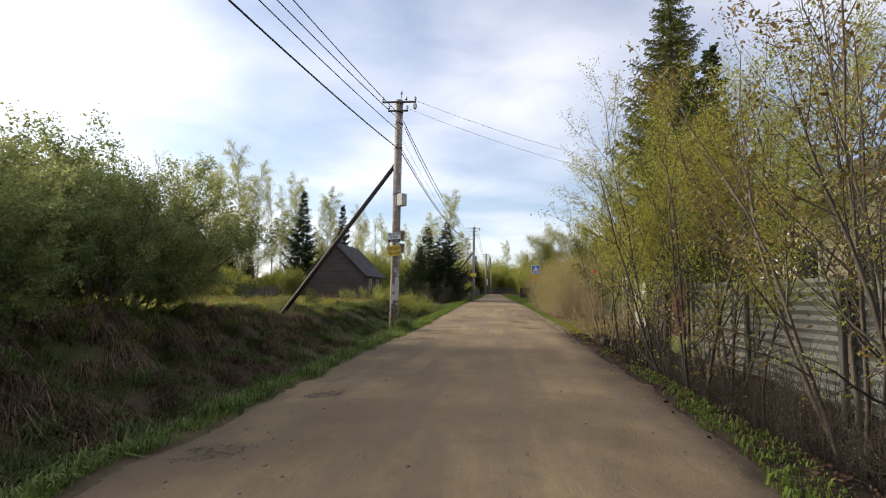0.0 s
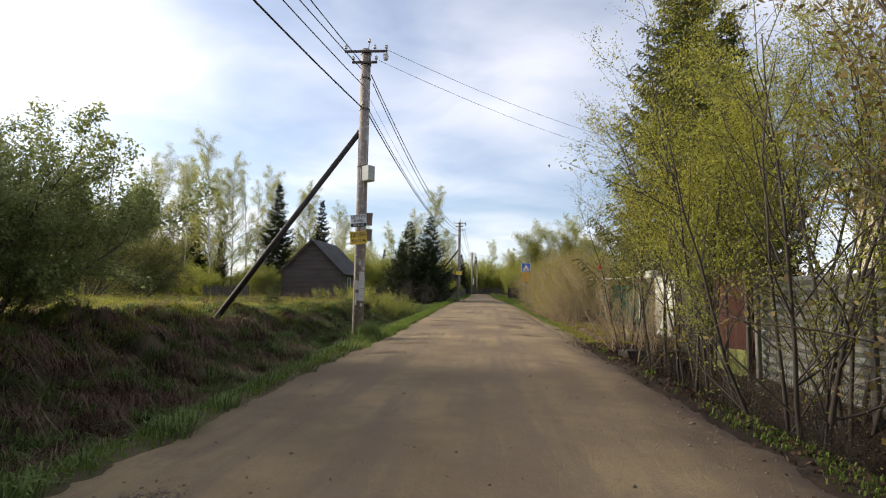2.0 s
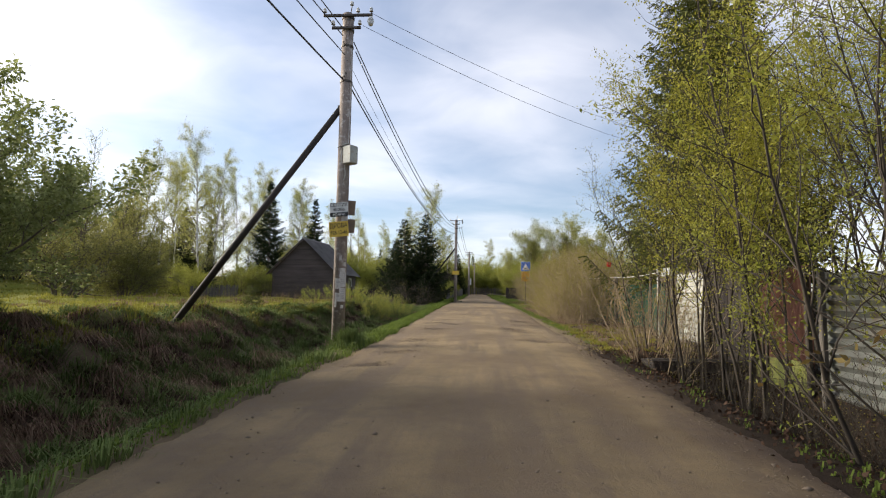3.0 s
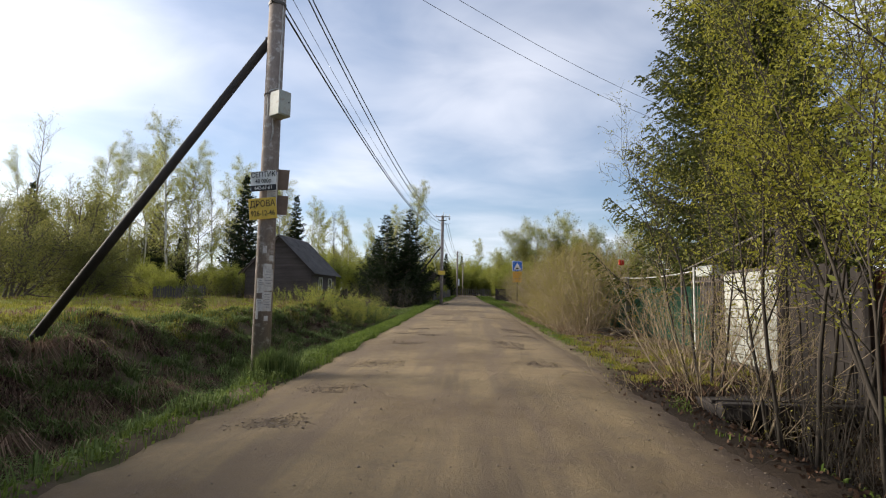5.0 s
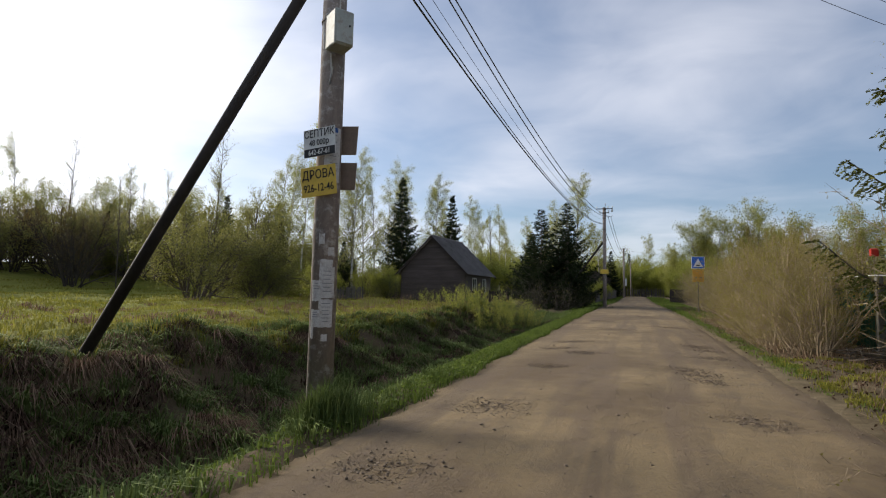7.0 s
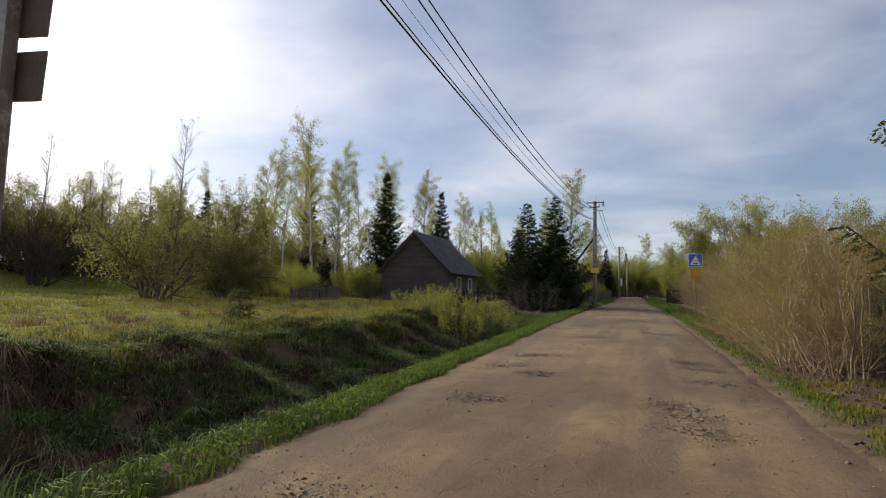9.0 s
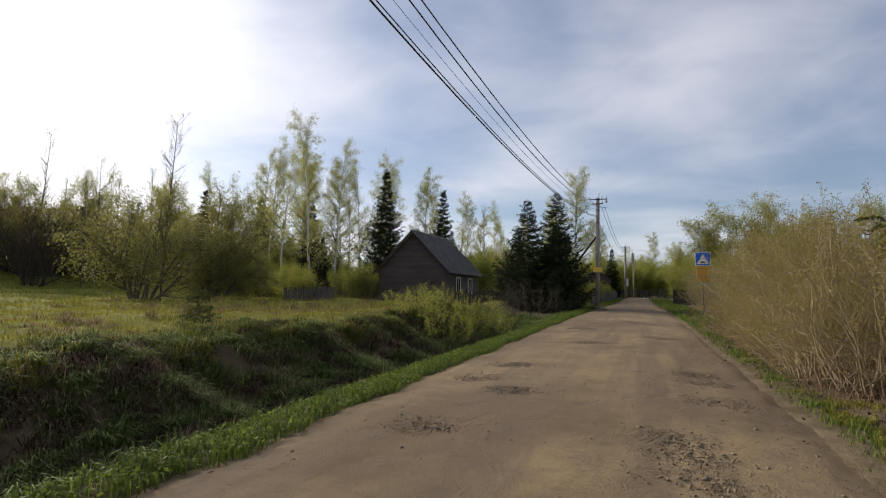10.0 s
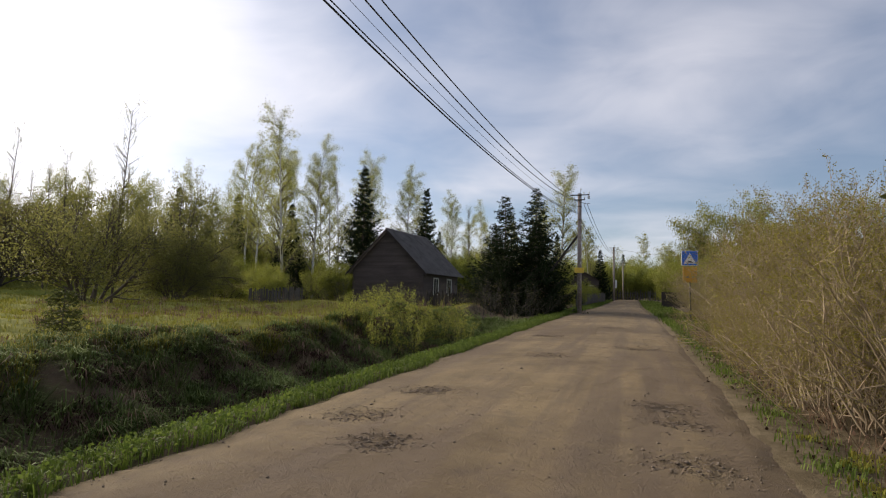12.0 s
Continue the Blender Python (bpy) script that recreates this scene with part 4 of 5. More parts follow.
def ribbed(fence, x, y0, y1, z0, z1, pitch, depth, across, material):
    """A sheet-metal panel facing the road. across: the ribs lie level; else they stand."""
    bm = bmesh.new()
    L = (z1 - z0) if across else (y1 - y0)
    n = int(L / pitch) * 4
    rows = []
    for i in range(n + 1):
        u, off = L * i / n, depth * math.cos(i * math.pi / 2)
        pair = ((y0, z0 + u), (y1, z0 + u)) if across else ((y0 + u, z0), (y0 + u, z1))
        rows.append([bm.verts.new((x + off, a, c)) for a, c in pair])
    for i in range(n):
        bm.faces.new((rows[i][0], rows[i][1], rows[i + 1][1], rows[i + 1][0]))
    bmesh.ops.solidify(bm, geom=bm.faces[:], thickness=0.002)
    return part("sheet", bm, material, fence, "", not across)


rng = np.random.RandomState(11)
metal = thing("metal_fence", Matrix.Identity(4), "pale grey corrugated metal fence with level ribs", "fence")
red = thing("metal_fence", Matrix.Identity(4), "faded pinkish red corrugated metal fence sheets", "fence")
green = thing("metal_fence", Matrix.Identity(4), "dark green sheet fence behind the hedge", "fence")
y = -3.5
while y < 14.7:
    b_ = float(road_base(y))
    ribbed(metal, 5.2 + 0.052 * (round(y / 2) % 2) + rng.uniform(-0.002, 0.002), y, min(y + 2.06, 14.92), b_ - 0.22, b_ + 1.72 + rng.uniform(-0.02, 0.04), 0.15, 0.030, True, M_ZINC)
    y += 2.0
for y in np.arange(-3.5, 15, 3.0):
    b_ = float(road_base(y))
    part("post", box(5.04, 5.12, y - 0.05, y + 0.05, b_ - 0.7, b_ + 1.75, 0.012), M_GREYWOOD, metal, "grey wooden post")
for i in range(3):
    y = 14.97 + i * 0.63
    b_ = float(road_base(y))
    ribbed(red, 5.20 + 0.012 * i, y, y + 0.62, b_ + 0.16, b_ + 1.80 + rng.uniform(-0.03, 0.05), 0.12, 0.014, False, M_PINK)
    part("kickboard", box(5.165, 5.19, y, y + 0.61, b_ - 0.35, b_ + 0.22 + rng.uniform(-0.03, 0.03), 0.006), M_MOSSY, red, "mossy yellow-green board along the foot")
part("post", box(5.08, 5.16, 14.90, 14.98, -0.3, 2.12, 0.012), M_STEEL, red, "rusty steel post")

# ---- gate and bridge ----
gz = float(road_base(20.0))
gate = thing("yard_gate", Matrix.Translation((5.2, 18.82, gz)) @ pose(0, 0, 0, 0, 0, 90), "white sided yard gate in a rusty steel frame", "gate")
for i in range(10):
    part("slat", box(0.06, 1.98, -0.012, 0.012, 0.12 + i * 0.172, 0.12 + i * 0.172 + 0.160, 0.009), M_GATE, gate)
for u in (0.0, 1.98):
    part("stile", box(u, u + 0.06, -0.03, 0.03, 0.02, 1.87, 0.006), M_STEEL, gate)
for z in (0.06, 1.84):
    part("frame_rail", box(0.06, 1.98, -0.025, 0.025, z, z + 0.05, 0.005), M_STEEL, gate)
post = thing("gate_post", Matrix.Translation((5.14, 18.70, gz)), "thick brown wooden gate post", "post", "gate posts")
part("shaft", rod((0, 0, -0.5), (0.03, 0, 2.7), 0.11, 0.09, 12), M_DARKWOOD, post, "", True)
post = thing("gate_post", Matrix.Translation((5.1, 22.7, gz)), "slim blue-grey steel gate post", "post", "gate posts")
part("shaft", rod((0, 0, -0.5), (0, 0, 2.0), 0.035, None, 10), M_STEEL, post)
post = thing("gate_post", Matrix.Translation((5.05, 21.9, gz)), "slim white steel gate post", "post", "gate posts")
part("shaft", rod((0, 0, -0.5), (0, 0, 2.05), 0.022, None, 10), M_WHITEPAINT, post)
grille = thing("steel_grille", Matrix.Translation((5.3, 20.95, gz)) @ pose(0, 0, 0, 0, 0, 90), "dark rusty steel grille fence section", "fence")
for i in range(11):
    part("bar", rod((0.08 + i * 0.16, 0, 0.05), (0.08 + i * 0.16, 0, 1.75), 0.012, None, 6), M_STEEL, grille)
for z in (0.12, 1.0, 1.72):
    part("rail", box(0, 1.76, -0.02, 0.02, z, z + 0.04), M_STEEL, grille)
for i in range(13):
    part("finial", rod((0.06 + i * 0.13, 0, 1.76), (0.06 + i * 0.13, 0, 1.86), 0.022, 0.004, 6), M_STEEL, grille)
pickets(6.3, 20.6, 6.2, 23.0, 1.7, 0.13, 0.12, M_DARKWOOD, "board_fence", "dark boards behind the steel grille", 0.01, 0.02, 12)
beam = thing("gate_beam", Matrix.Translation((5.2, 18.9, gz)), "grey timber rail strung above the gate", "beam")
part("timber", rod((0, 0, 2.55), (0.05, 4.0, 2.05), 0.024, 0.018, 8), M_GREYWOOD, beam)
mail = thing("metal_box", Matrix.Translation((5.5, 22.2, gz)), "pale ribbed metal box on the fence top", "box")
part("casing", box(-0.12, 0.12, -0.4, 0.4, 1.86, 2.10, 0.02), M_GREYBOX, mail)
part("bracket", box(-0.03, 0.03, -0.35, 0.35, 1.2, 1.86, 0.004), M_STEEL, mail)
bridge = thing("ditch_bridge", Matrix.Translation((0, 0, float(road_base(17.4)))), "dark old plank bridge over the ditch before the gate", "bridge", "", "structure")
part("slab", box(3.3, 5.05, 16.9, 18.6, -0.22, -0.06, 0.02), M_DARKWOOD, bridge)
for y in (17.0, 17.3):
    part("edge_board", box(3.3, 5.2, y - 0.1, y + 0.08, -0.06, -0.01, 0.008), M_DARKWOOD, bridge)

for i, y in enumerate(np.arange(22.75, 46, 2.3)):
    b_ = float(road_base(y))
    ribbed(green, 5.75, y, y + 2.26, b_ + 0.08, b_ + 1.62, 0.19, 0.012, False, M_GREENNET)
for y in (28.9, 33.5, 38.1, 42.7):
    p_ = thing("concrete_post", Matrix.Translation((5.62, y, float(road_base(y)))), "pale stained concrete fence post", "post", "concrete fence posts")
    part("post", box(-0.07, 0.07, -0.07, 0.07, -0.5, 1.95, 0.015), M_CONCRETE, p_)
cable((5.55, 28.9, 2.55), (5.6, 22.8, 2.5), 0.08, 0.014, "pale rope strung along the fence top", 8, M_WHITEPAINT)
cable((5.55, 28.9, 2.55), (4.5, 35.0, 2.85), 0.08, 0.014, "pale rope strung along the fence top", 8, M_WHITEPAINT)
rag = thing("red_rag", Matrix.Translation((4.9, 27.0, 2.95)), "small red cloth rag tied to a spruce branch", "rag")
part("cloth", box(-0.09, 0.08, -0.03, 0.03, -0.09, 0.09, 0.025), M_RED, rag)

# ---- the cream house behind the fence ----
cream = thing("cream_house", Matrix.Translation((8.6, 8.0, 0.2)), "cream sided house with white eaves behind the fence", "house")
for i in range(24):
    z = 0.0 + i * 0.17
    bm = bmesh.new()
    bm.faces.new([bm.verts.new(v) for v in ((-0.03, 0, z), (-0.03, 9, z), (-0.008, 9, z + 0.168), (-0.008, 0, z + 0.168))])
    part("siding_board", bm, M_SIDING, cream)
part("wall", box(0, 6, 0, 9, -0.4, 4.06), M_SIDING, cream)
part("fascia", box(-0.62, -0.58, -0.4, 9.4, 3.88, 4.10, 0.01), M_WHITEPAINT, cream, "white fascia board")
part("soffit", box(-0.58, 0.0, -0.4, 9.4, 4.0, 4.03), M_WHITEPAINT, cream)
bm = bmesh.new()
for s in (0, 1):
    xa = -0.7 if s == 0 else 6.7
    bm.faces.new([bm.verts.new(v) for v in ((xa, -0.5, 4.08), (3, -0.5, 6.1), (3, 9.5, 6.1), (xa, 9.5, 4.08))])
bmesh.ops.solidify(bm, geom=bm.faces[:], thickness=0.06)
part("roof", bm, M_ROOF, cream)
bm = bmesh.new()
for y in (0.0, 9.0):
    bm.faces.new([bm.verts.new(v) for v in ((0, y, 4.06), (6, y, 4.06), (3, y, 6.0))])
part("gable", bm, M_SIDING, cream)
for y in (2.0, 5.0, 7.6):
    win = part("window", box(-0.05, -0.035, y - 0.5, y + 0.5, 1.6, 2.9), M_GLASS, cream)
    for a in ((y - 0.6, y - 0.5, 1.5, 3.0), (y + 0.5, y + 0.6, 1.5, 3.0), (y - 0.6, y + 0.6, 2.9, 3.02), (y - 0.6, y + 0.6, 1.48, 1.6)):
        part("window_frame", box(-0.09, -0.03, *a, 0.004), M_WHITEPAINT, win)

# ---- far buildings ----
for x, y, w_, d_, h_, wall, label in ((-5.9, 102.5, 4.4, 6.0, 3.2, M_LOG, "dark distant wooden shed with pale windows"), (10.0, 88.0, 6.0, 7.0, 3.0, M_GREYWOOD, "grey distant shed behind the roadside trees"), (-97.0, 84.0, 6.0, 5.0, 2.6, M_GREYWOOD, "small pale-roofed shed far across the meadow")):
    b_ = thing("shed", on_ground(x, y) and Matrix.Translation(on_ground(x, y)), label, "shed")
    part("wall", box(-w_ / 2, w_ / 2, 0, d_, -0.3, h_), wall, b_)
    bm = bmesh.new()
    for s in (-1, 1):
        bm.faces.new([bm.verts.new(v) for v in ((s * (w_ / 2 + 0.3), -0.3, h_ - 0.1), (0, -0.3, h_ + 1.3), (0, d_ + 0.3, h_ + 1.3), (s * (w_ / 2 + 0.3), d_ + 0.3, h_ - 0.1))])
    bmesh.ops.solidify(bm, geom=bm.faces[:], thickness=0.08)
    part("roof", bm, M_ROOF, b_)
    bm = bmesh.new()
    bm.faces.new([bm.verts.new(v) for v in ((-w_ / 2, 0, h_), (w_ / 2, 0, h_), (0, 0, h_ + 1.25))])
    part("gable", bm, wall, b_)
    for u in (-0.9, 0.9):
        win = part("window", box(u - 0.4, u + 0.4, -0.03, -0.005, 1.2, 2.3), M_GLASS, b_)
        part("window_frame", box(u - 0.5, u + 0.5, -0.06, -0.032, 2.3, 2.42), M_WHITEPAINT, win)
        part("window_frame", box(u - 0.5, u + 0.5, -0.06, -0.032, 1.08, 1.2), M_WHITEPAINT, win)


# ---- big willow thicket on the bank ----
# per level: segments, wander, rise, branches, angle range, length ratio, first branch at, sides
BUSH = [(7, 0.12, 0.05, 13, (25, 60), 0.50, 0.18, 6), (5, 0.16, 0.06, 9, (25, 65), 0.42, 0.15, 4), (4, 0.2, 0.05, 0, (0, 0), 0, 0, 3)]
rng = np.random.RandomState(31)
bush_a = tree("willow_bush", 41, fan(rng, 11, (8, 58), 5.0, 0.055, 0.8), BUSH, 3.4, 0.095, 0.09, M_BARK, M_WILLOW, "large dense grey-green willow bush on the bank", "bush", twig=M_BARK)
put(bush_a, -10.5, 14.0, 0, 1.0, 0, 0.93)
bush_b = tree("willow_bush", 42, fan(rng, 10, (10, 60), 4.8, 0.05, 0.8), BUSH, 3.4, 0.095, 0.09, M_BARK, M_WILLOW, "dense grey-green willow bush above the ditch", "bush", twig=M_BARK)
put(bush_b, -11.0, 8.4, 40, 0.9, 0, 0.72)
more(bush_a, -14.2, 10.4, 130, 1.0, 0.95)
more(bush_b, -13.8, 15.2, 200, 1.0, 0.95)
more(bush_b, -11.2, 4.0, 290, 0.8, 0.68)
more(bush_a, -13.0, -2.0, 70, 0.8)
more(bush_b, -9.0, 11.0, 160, 0.66)
more(bush_b, -9.2, 8.0, 20, 0.55)
for x, y, a, s in ((-8.7, 6.2, 140, 0.5), (-9.4, 13.4, 310, 0.5)):
    more(bush_b, x, y, a, s)
more(bush_a, -12.6, 11.6, 250, 0.95, 0.82)

# ---- young willows along the ditch ----
YOUNG = [(8, 0.07, 0.05, 17, (22, 50), 0.34, 0.42, 7), (5, 0.13, 0.06, 8, (25, 60), 0.42, 0.15, 4), (3, 0.2, 0.03, 0, (0, 0), 0, 0, 3)]
SPARSE = [(8, 0.09, 0.04, 12, (25, 60), 0.42, 0.16, 7), (5, 0.15, 0.05, 6, (25, 60), 0.42, 0.15, 4), (3, 0.2, 0.03, 0, (0, 0), 0, 0, 3)]
sap_a = tree("young_willow", 51, fan(rng, 8, (3, 20), 6.4, 0.034, 0.35), YOUNG, 4.6, 0.037, 0.06, M_TWIG, M_YELLOW, "slender young willow clump with yellow-green spring leaves", "tree", twig=M_TWIG)
put(sap_a, 4.05, 14.5, 0, 1.08)
more(sap_a, 6.2, 15.4, 230, 1.15)
sap_b = tree("young_willow", 52, fan(rng, 5, (5, 22), 5.6, 0.040, 0.3), SPARSE, 2.2, 0.046, 0.06, M_TWIG, M_GREEN, "leaning dark-stemmed willow clump with fresh green leaves", "tree", twig=M_TWIG)
put(sap_b, 3.75, 10.9, 30, 1.0)
more(sap_b, 4.9, 11.7, 160, 1.0)
more(sap_b, 4.6, 6.4, 250, 1.0)
more(sap_b, 4.6, 2.2, 120, 1.05)
more(sap_b, 6.4, 10.0, 20, 1.1)
more(sap_a, 6.3, 12.8, 80, 1.05)
sap_c = tree("rowan_sapling", 53, fan(rng, 6, (5, 30), 7.0, 0.038, 0.3), SPARSE, 2.0, 0.075, 0.08, M_BARK, M_RUSSET, "leaning sapling with sparse russet young leaves", "tree", twig=M_BARK)
put(sap_c, 4.9, 7.9, 0, 1.0)
sap_d = tree("young_willow", 55, fan(rng, 4, (3, 20), 5.6, 0.034, 0.35), YOUNG, 0.8, 0.045, 0.06, M_TWIG, M_YELLOW, "thin young willow clump with sparse yellow-green leaves", "tree", twig=M_TWIG)
put(sap_d, 3.95, 16.3)
more(sap_d, 3.7, 18.3, 200, 0.75)
more(sap_d, 4.6, 17.3, 90, 0.95)
sap_e = tree("willow_sapling", 57, fan(rng, 1, (4, 8), 4.6, 0.028, 0.05), YOUNG, 3.0, 0.042, 0.06, M_TWIG, M_GREEN, "single thin willow sapling by the ditch", "tree", twig=M_TWIG)
put(sap_e, 4.0, 13.0)
more(sap_e, 4.4, 9.4, 140, 1.1)
shoots = tree("willow_shoots", 58, fan(rng, 34, (2, 22), 1.9, 0.010, 0.45), [(6, 0.07, 0.05, 3, (10, 35), 0.4, 0.2, 4), (3, 0.12, 0.05, 0, (0, 0), 0, 0, 3)], 0.1, 0.035, 0.03, M_TWIG, M_HEDGELEAF, "thicket of dark upright willow shoots by the ditch", "bush", twig=M_TWIG)
put(shoots, 3.85, 16.4)
for x, y, a, s in ((3.9, 15.4, 60, 1.05), (4.1, 14.5, 130, 0.9), (4.3, 17.2, 200, 1.0), (3.8, 11.0, 20, 0.75), (4.5, 11.8, 90, 0.8), (4.2, 9.2, 45, 0.8), (4.0, 7.4, 170, 0.85), (4.3, 5.9, 250, 0.9), (4.6, 8.3, 300, 0.9)):
    more(shoots, x, y, a, s)
bare_spec = [(7, 0.09, 0.05, 9, (20, 50), 0.45, 0.2, 5), (4, 0.16, 0.06, 5, (25, 60), 0.45, 0.15, 4), (3, 0.2, 0.03, 0, (0, 0), 0, 0, 3)]
brush = tree("bare_shrub", 54, fan(rng, 9, (10, 62), 2.5, 0.013, 0.3), bare_spec, 0.06, 0.035, 0.03, M_TWIG, M_HEDGELEAF, "tangled bare shrub with few small leaves by the ditch", "bush", twig=M_TWIG)
put(brush, 4.6, 5.0, 0, 0.7)
pale = tree("bare_shrub", 56, fan(rng, 9, (10, 50), 2.5, 0.017, 0.3), bare_spec, 0.25, 0.035, 0.03, M_DRYTWIG, M_HEDGELEAF, "pale dry bare shrub in front of the gate", "bush", twig=M_DRYTWIG)
put(pale, 3.6, 18.2, 0, 1.0)
for x, y, a, s in ((4.2, 20.4, 100, 0.75), (3.8, 19.2, 150, 0.9), (4.4, 17.9, 20, 0.8), (3.4, 16.9, 250, 0.8)):
    more(pale, x, y, a, s)
for x, y, a, s in ( (3.9, 11.0, 70, 0.55), (3.5, 4.8, 15, 0.4), (3.6, 7.2, 95, 0.42), (3.5, 8.4, 215, 0.4), (3.6, 10.4, 275, 0.42), (3.5, 11.8, 335, 0.45), (4.3, 9.9, 45, 0.5), (4.4, 8.2, 125, 0.5), (4.3, 12.4, 185, 0.55), (4.2, 10.8, 5, 0.5), (3.8, 12.2, 170, 0.6), (3.6, 9.8, 110, 0.5), (3.9, 8.6, 300, 0.55), (3.7, 6.4, 80, 0.5), (4.8, 12.6, 200, 0.7), (4.8, 9.4, 260, 0.6), (4.8, 7.0, 310, 0.6), (3.7, 14.0, 10, 0.55), (4.1, 7.7, 190, 0.5), (4.2, 5.6, 230, 0.42), (3.3, 15.2, 20, 0.5), (4.6, 15.9, 90, 0.6), (4.3, 13.0, 40, 0.5), (4.4, 6.6, 10, 0.4), (4.6, 14.2, 250, 0.6), (4.7, 10.2, 120, 0.4), (4.7, 8.4, 35, 0.42), (4.4, 4.2, 70, 0.5)):
    more(brush, x, y, a, s)

# ---- the brown twiggy hedge ----
HEDGE = [(6, 0.19, 0.04, 11, (15, 75), 0.42, 0.15, 4), (4, 0.15, 0.06, 5, (20, 55), 0.45, 0.15, 3), (3, 0.2, 0.05, 0, (0, 0), 0, 0, 3)]
hedge_a = tree("hedge_shrub", 61, fan(rng, 18, (4, 40), 3.1, 0.029, 0.45), HEDGE, 1.25, 0.034, 0.03, M_DRYTWIG, M_HEDGELEAF, "dense twiggy brown hedge shrub with small olive leaves", "bush", twig=M_DRYTWIG)
hedge_b = tree("hedge_shrub", 62, fan(rng, 17, (5, 46), 2.9, 0.029, 0.5), HEDGE, 1.25, 0.034, 0.03, M_DRYTWIG, M_HEDGELEAF, "dense twiggy brown hedge shrub with small olive leaves", "bush", twig=M_DRYTWIG)
put(hedge_a, 3.95, 27.8, 0, 0.78)
put(hedge_b, 4.2, 29.4, 0, 0.95)
rng2 = np.random.RandomState(63)
y = 30.6
while y < 76:
    more(hedge_a if rng2.uniform() < 0.5 else hedge_b, 4.25 + 0.5 * min(1.0, max(0.0, y - 30.0) / 6) + 0.11 * max(0.0, min(y, 52.0) - 38.0) + rng2.uniform(-0.2, 0.2), y, rng2.uniform(0, 360), (0.98 + rng2.uniform(-0.08, 0.16) + 0.004 * (y - 30)) * (0.7 if 40 < y < 56 else 1.0))
    if y < 52:
        more(hedge_b if rng2.uniform() < 0.5 else hedge_a, 5.45 + 0.10 * max(0.0, y - 38.0) + rng2.uniform(-0.2, 0.3), y + 0.7, rng2.uniform(0, 360), 1.1 + rng2.uniform(-0.05, 0.1))
    y += 1.5 if y < 52 else 2.0
for k in range(9):        # low shoots along the hedge foot
    more(hedge_a if k % 2 else hedge_b, 3.55 + rng2.uniform(-0.1, 0.2), 28.3 + 1.05 * k, rng2.uniform(0, 360), rng2.uniform(0.48, 0.62))
for ob in scene.collection.objects:
    if ob.name.startswith("hedge_shrub"):
        ob["group"] = "roadside hedge"

sticks = thing("brush_pile", Matrix.Translation(on_ground(4.75, 26.9)), "pile of dry grey sticks at the hedge's end", "brush pile")
for k in range(46):
    a_, l_ = rng2.uniform(0, 6.28), rng2.uniform(0.35, 0.8)
    p_ = Vector((rng2.uniform(-0.5, 0.5), rng2.uniform(-0.4, 0.4), rng2.uniform(0.02, 0.30)))
    d_ = Vector((math.cos(a_), math.sin(a_), rng2.uniform(-0.15, 0.3))) * l_
    part("stick", rod(p_ - d_ * 0.4, p_ + d_ * 0.6, 0.013, 0.006, 5), M_BARK if k % 3 else M_TWIG, sticks)

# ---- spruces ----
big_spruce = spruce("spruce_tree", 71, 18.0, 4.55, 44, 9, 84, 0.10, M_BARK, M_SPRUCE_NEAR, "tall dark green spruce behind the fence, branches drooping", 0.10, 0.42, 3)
put(big_spruce, 8.6, 26.6, 0)
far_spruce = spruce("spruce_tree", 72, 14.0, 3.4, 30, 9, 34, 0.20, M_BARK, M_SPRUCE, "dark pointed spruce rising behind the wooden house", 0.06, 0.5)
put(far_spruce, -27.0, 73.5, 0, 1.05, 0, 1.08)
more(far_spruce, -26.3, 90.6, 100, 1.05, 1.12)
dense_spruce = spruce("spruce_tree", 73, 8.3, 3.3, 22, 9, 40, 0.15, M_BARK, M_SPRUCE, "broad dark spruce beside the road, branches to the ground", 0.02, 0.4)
put(dense_spruce, -7.15, 56.8, 0, 1.0, 0, 0.98)
more(dense_spruce, -5.15, 57.7, 120, 1.02, 1.06)
more(dense_spruce, -8.2, 58.6, 220, 0.8, 0.72)
more(dense_spruce, -5.6, 60.0, 300, 0.9, 0.80)
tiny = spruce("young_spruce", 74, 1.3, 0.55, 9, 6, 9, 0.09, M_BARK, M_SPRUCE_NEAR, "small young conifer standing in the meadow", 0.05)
put(tiny, -9.9, 28.75, 0, 0.9)
more(far_spruce, -33.0, 70.0, 10, 0.5, 0.5)
more(far_spruce, -40.0, 76.0, 30, 0.45, 0.45)
more(far_spruce, -3.6, 104.0, 30, 0.6, 0.55)
more(far_spruce, 12.0, 30.5, 60, 1.1, 1.1)

# ---- birches and other meadow trees ----
BIRCH = [(10, 0.02, 0.04, 44, (32, 55), 0.21, 0.14, 8), (6, 0.10, -0.01, 8, (25, 60), 0.45, 0.2, 4), (4, 0.15, -0.16, 0, (0, 0), 0, 0, 3)]
birch_a = tree("birch_tree", 81, [((0, 0), (0.02, 0, 1), 17.5, 0.16)], BIRCH, 3.6, 0.135, 0.22, M_BIRCH, M_BIRCHLEAF, "tall slim birch with pale spring foliage", "tree", 0.4, twig=M_BARK)
put(birch_a, -33.2, 68.0, 0, 1.08)
birch_b = tree("birch_tree", 82, [((0, 0), (-0.03, 0.02, 1), 16.0, 0.13)], [BIRCH[0][:3] + (32, (28, 50), 0.19, 0.25, 8)] + BIRCH[1:], 2.6, 0.135, 0.2, M_BIRCH, M_BIRCHLEAF, "slender thin-crowned birch with pale foliage", "tree", 0.4, twig=M_BARK)
put(birch_b, -43.0, 76.0, 0, 1.15)
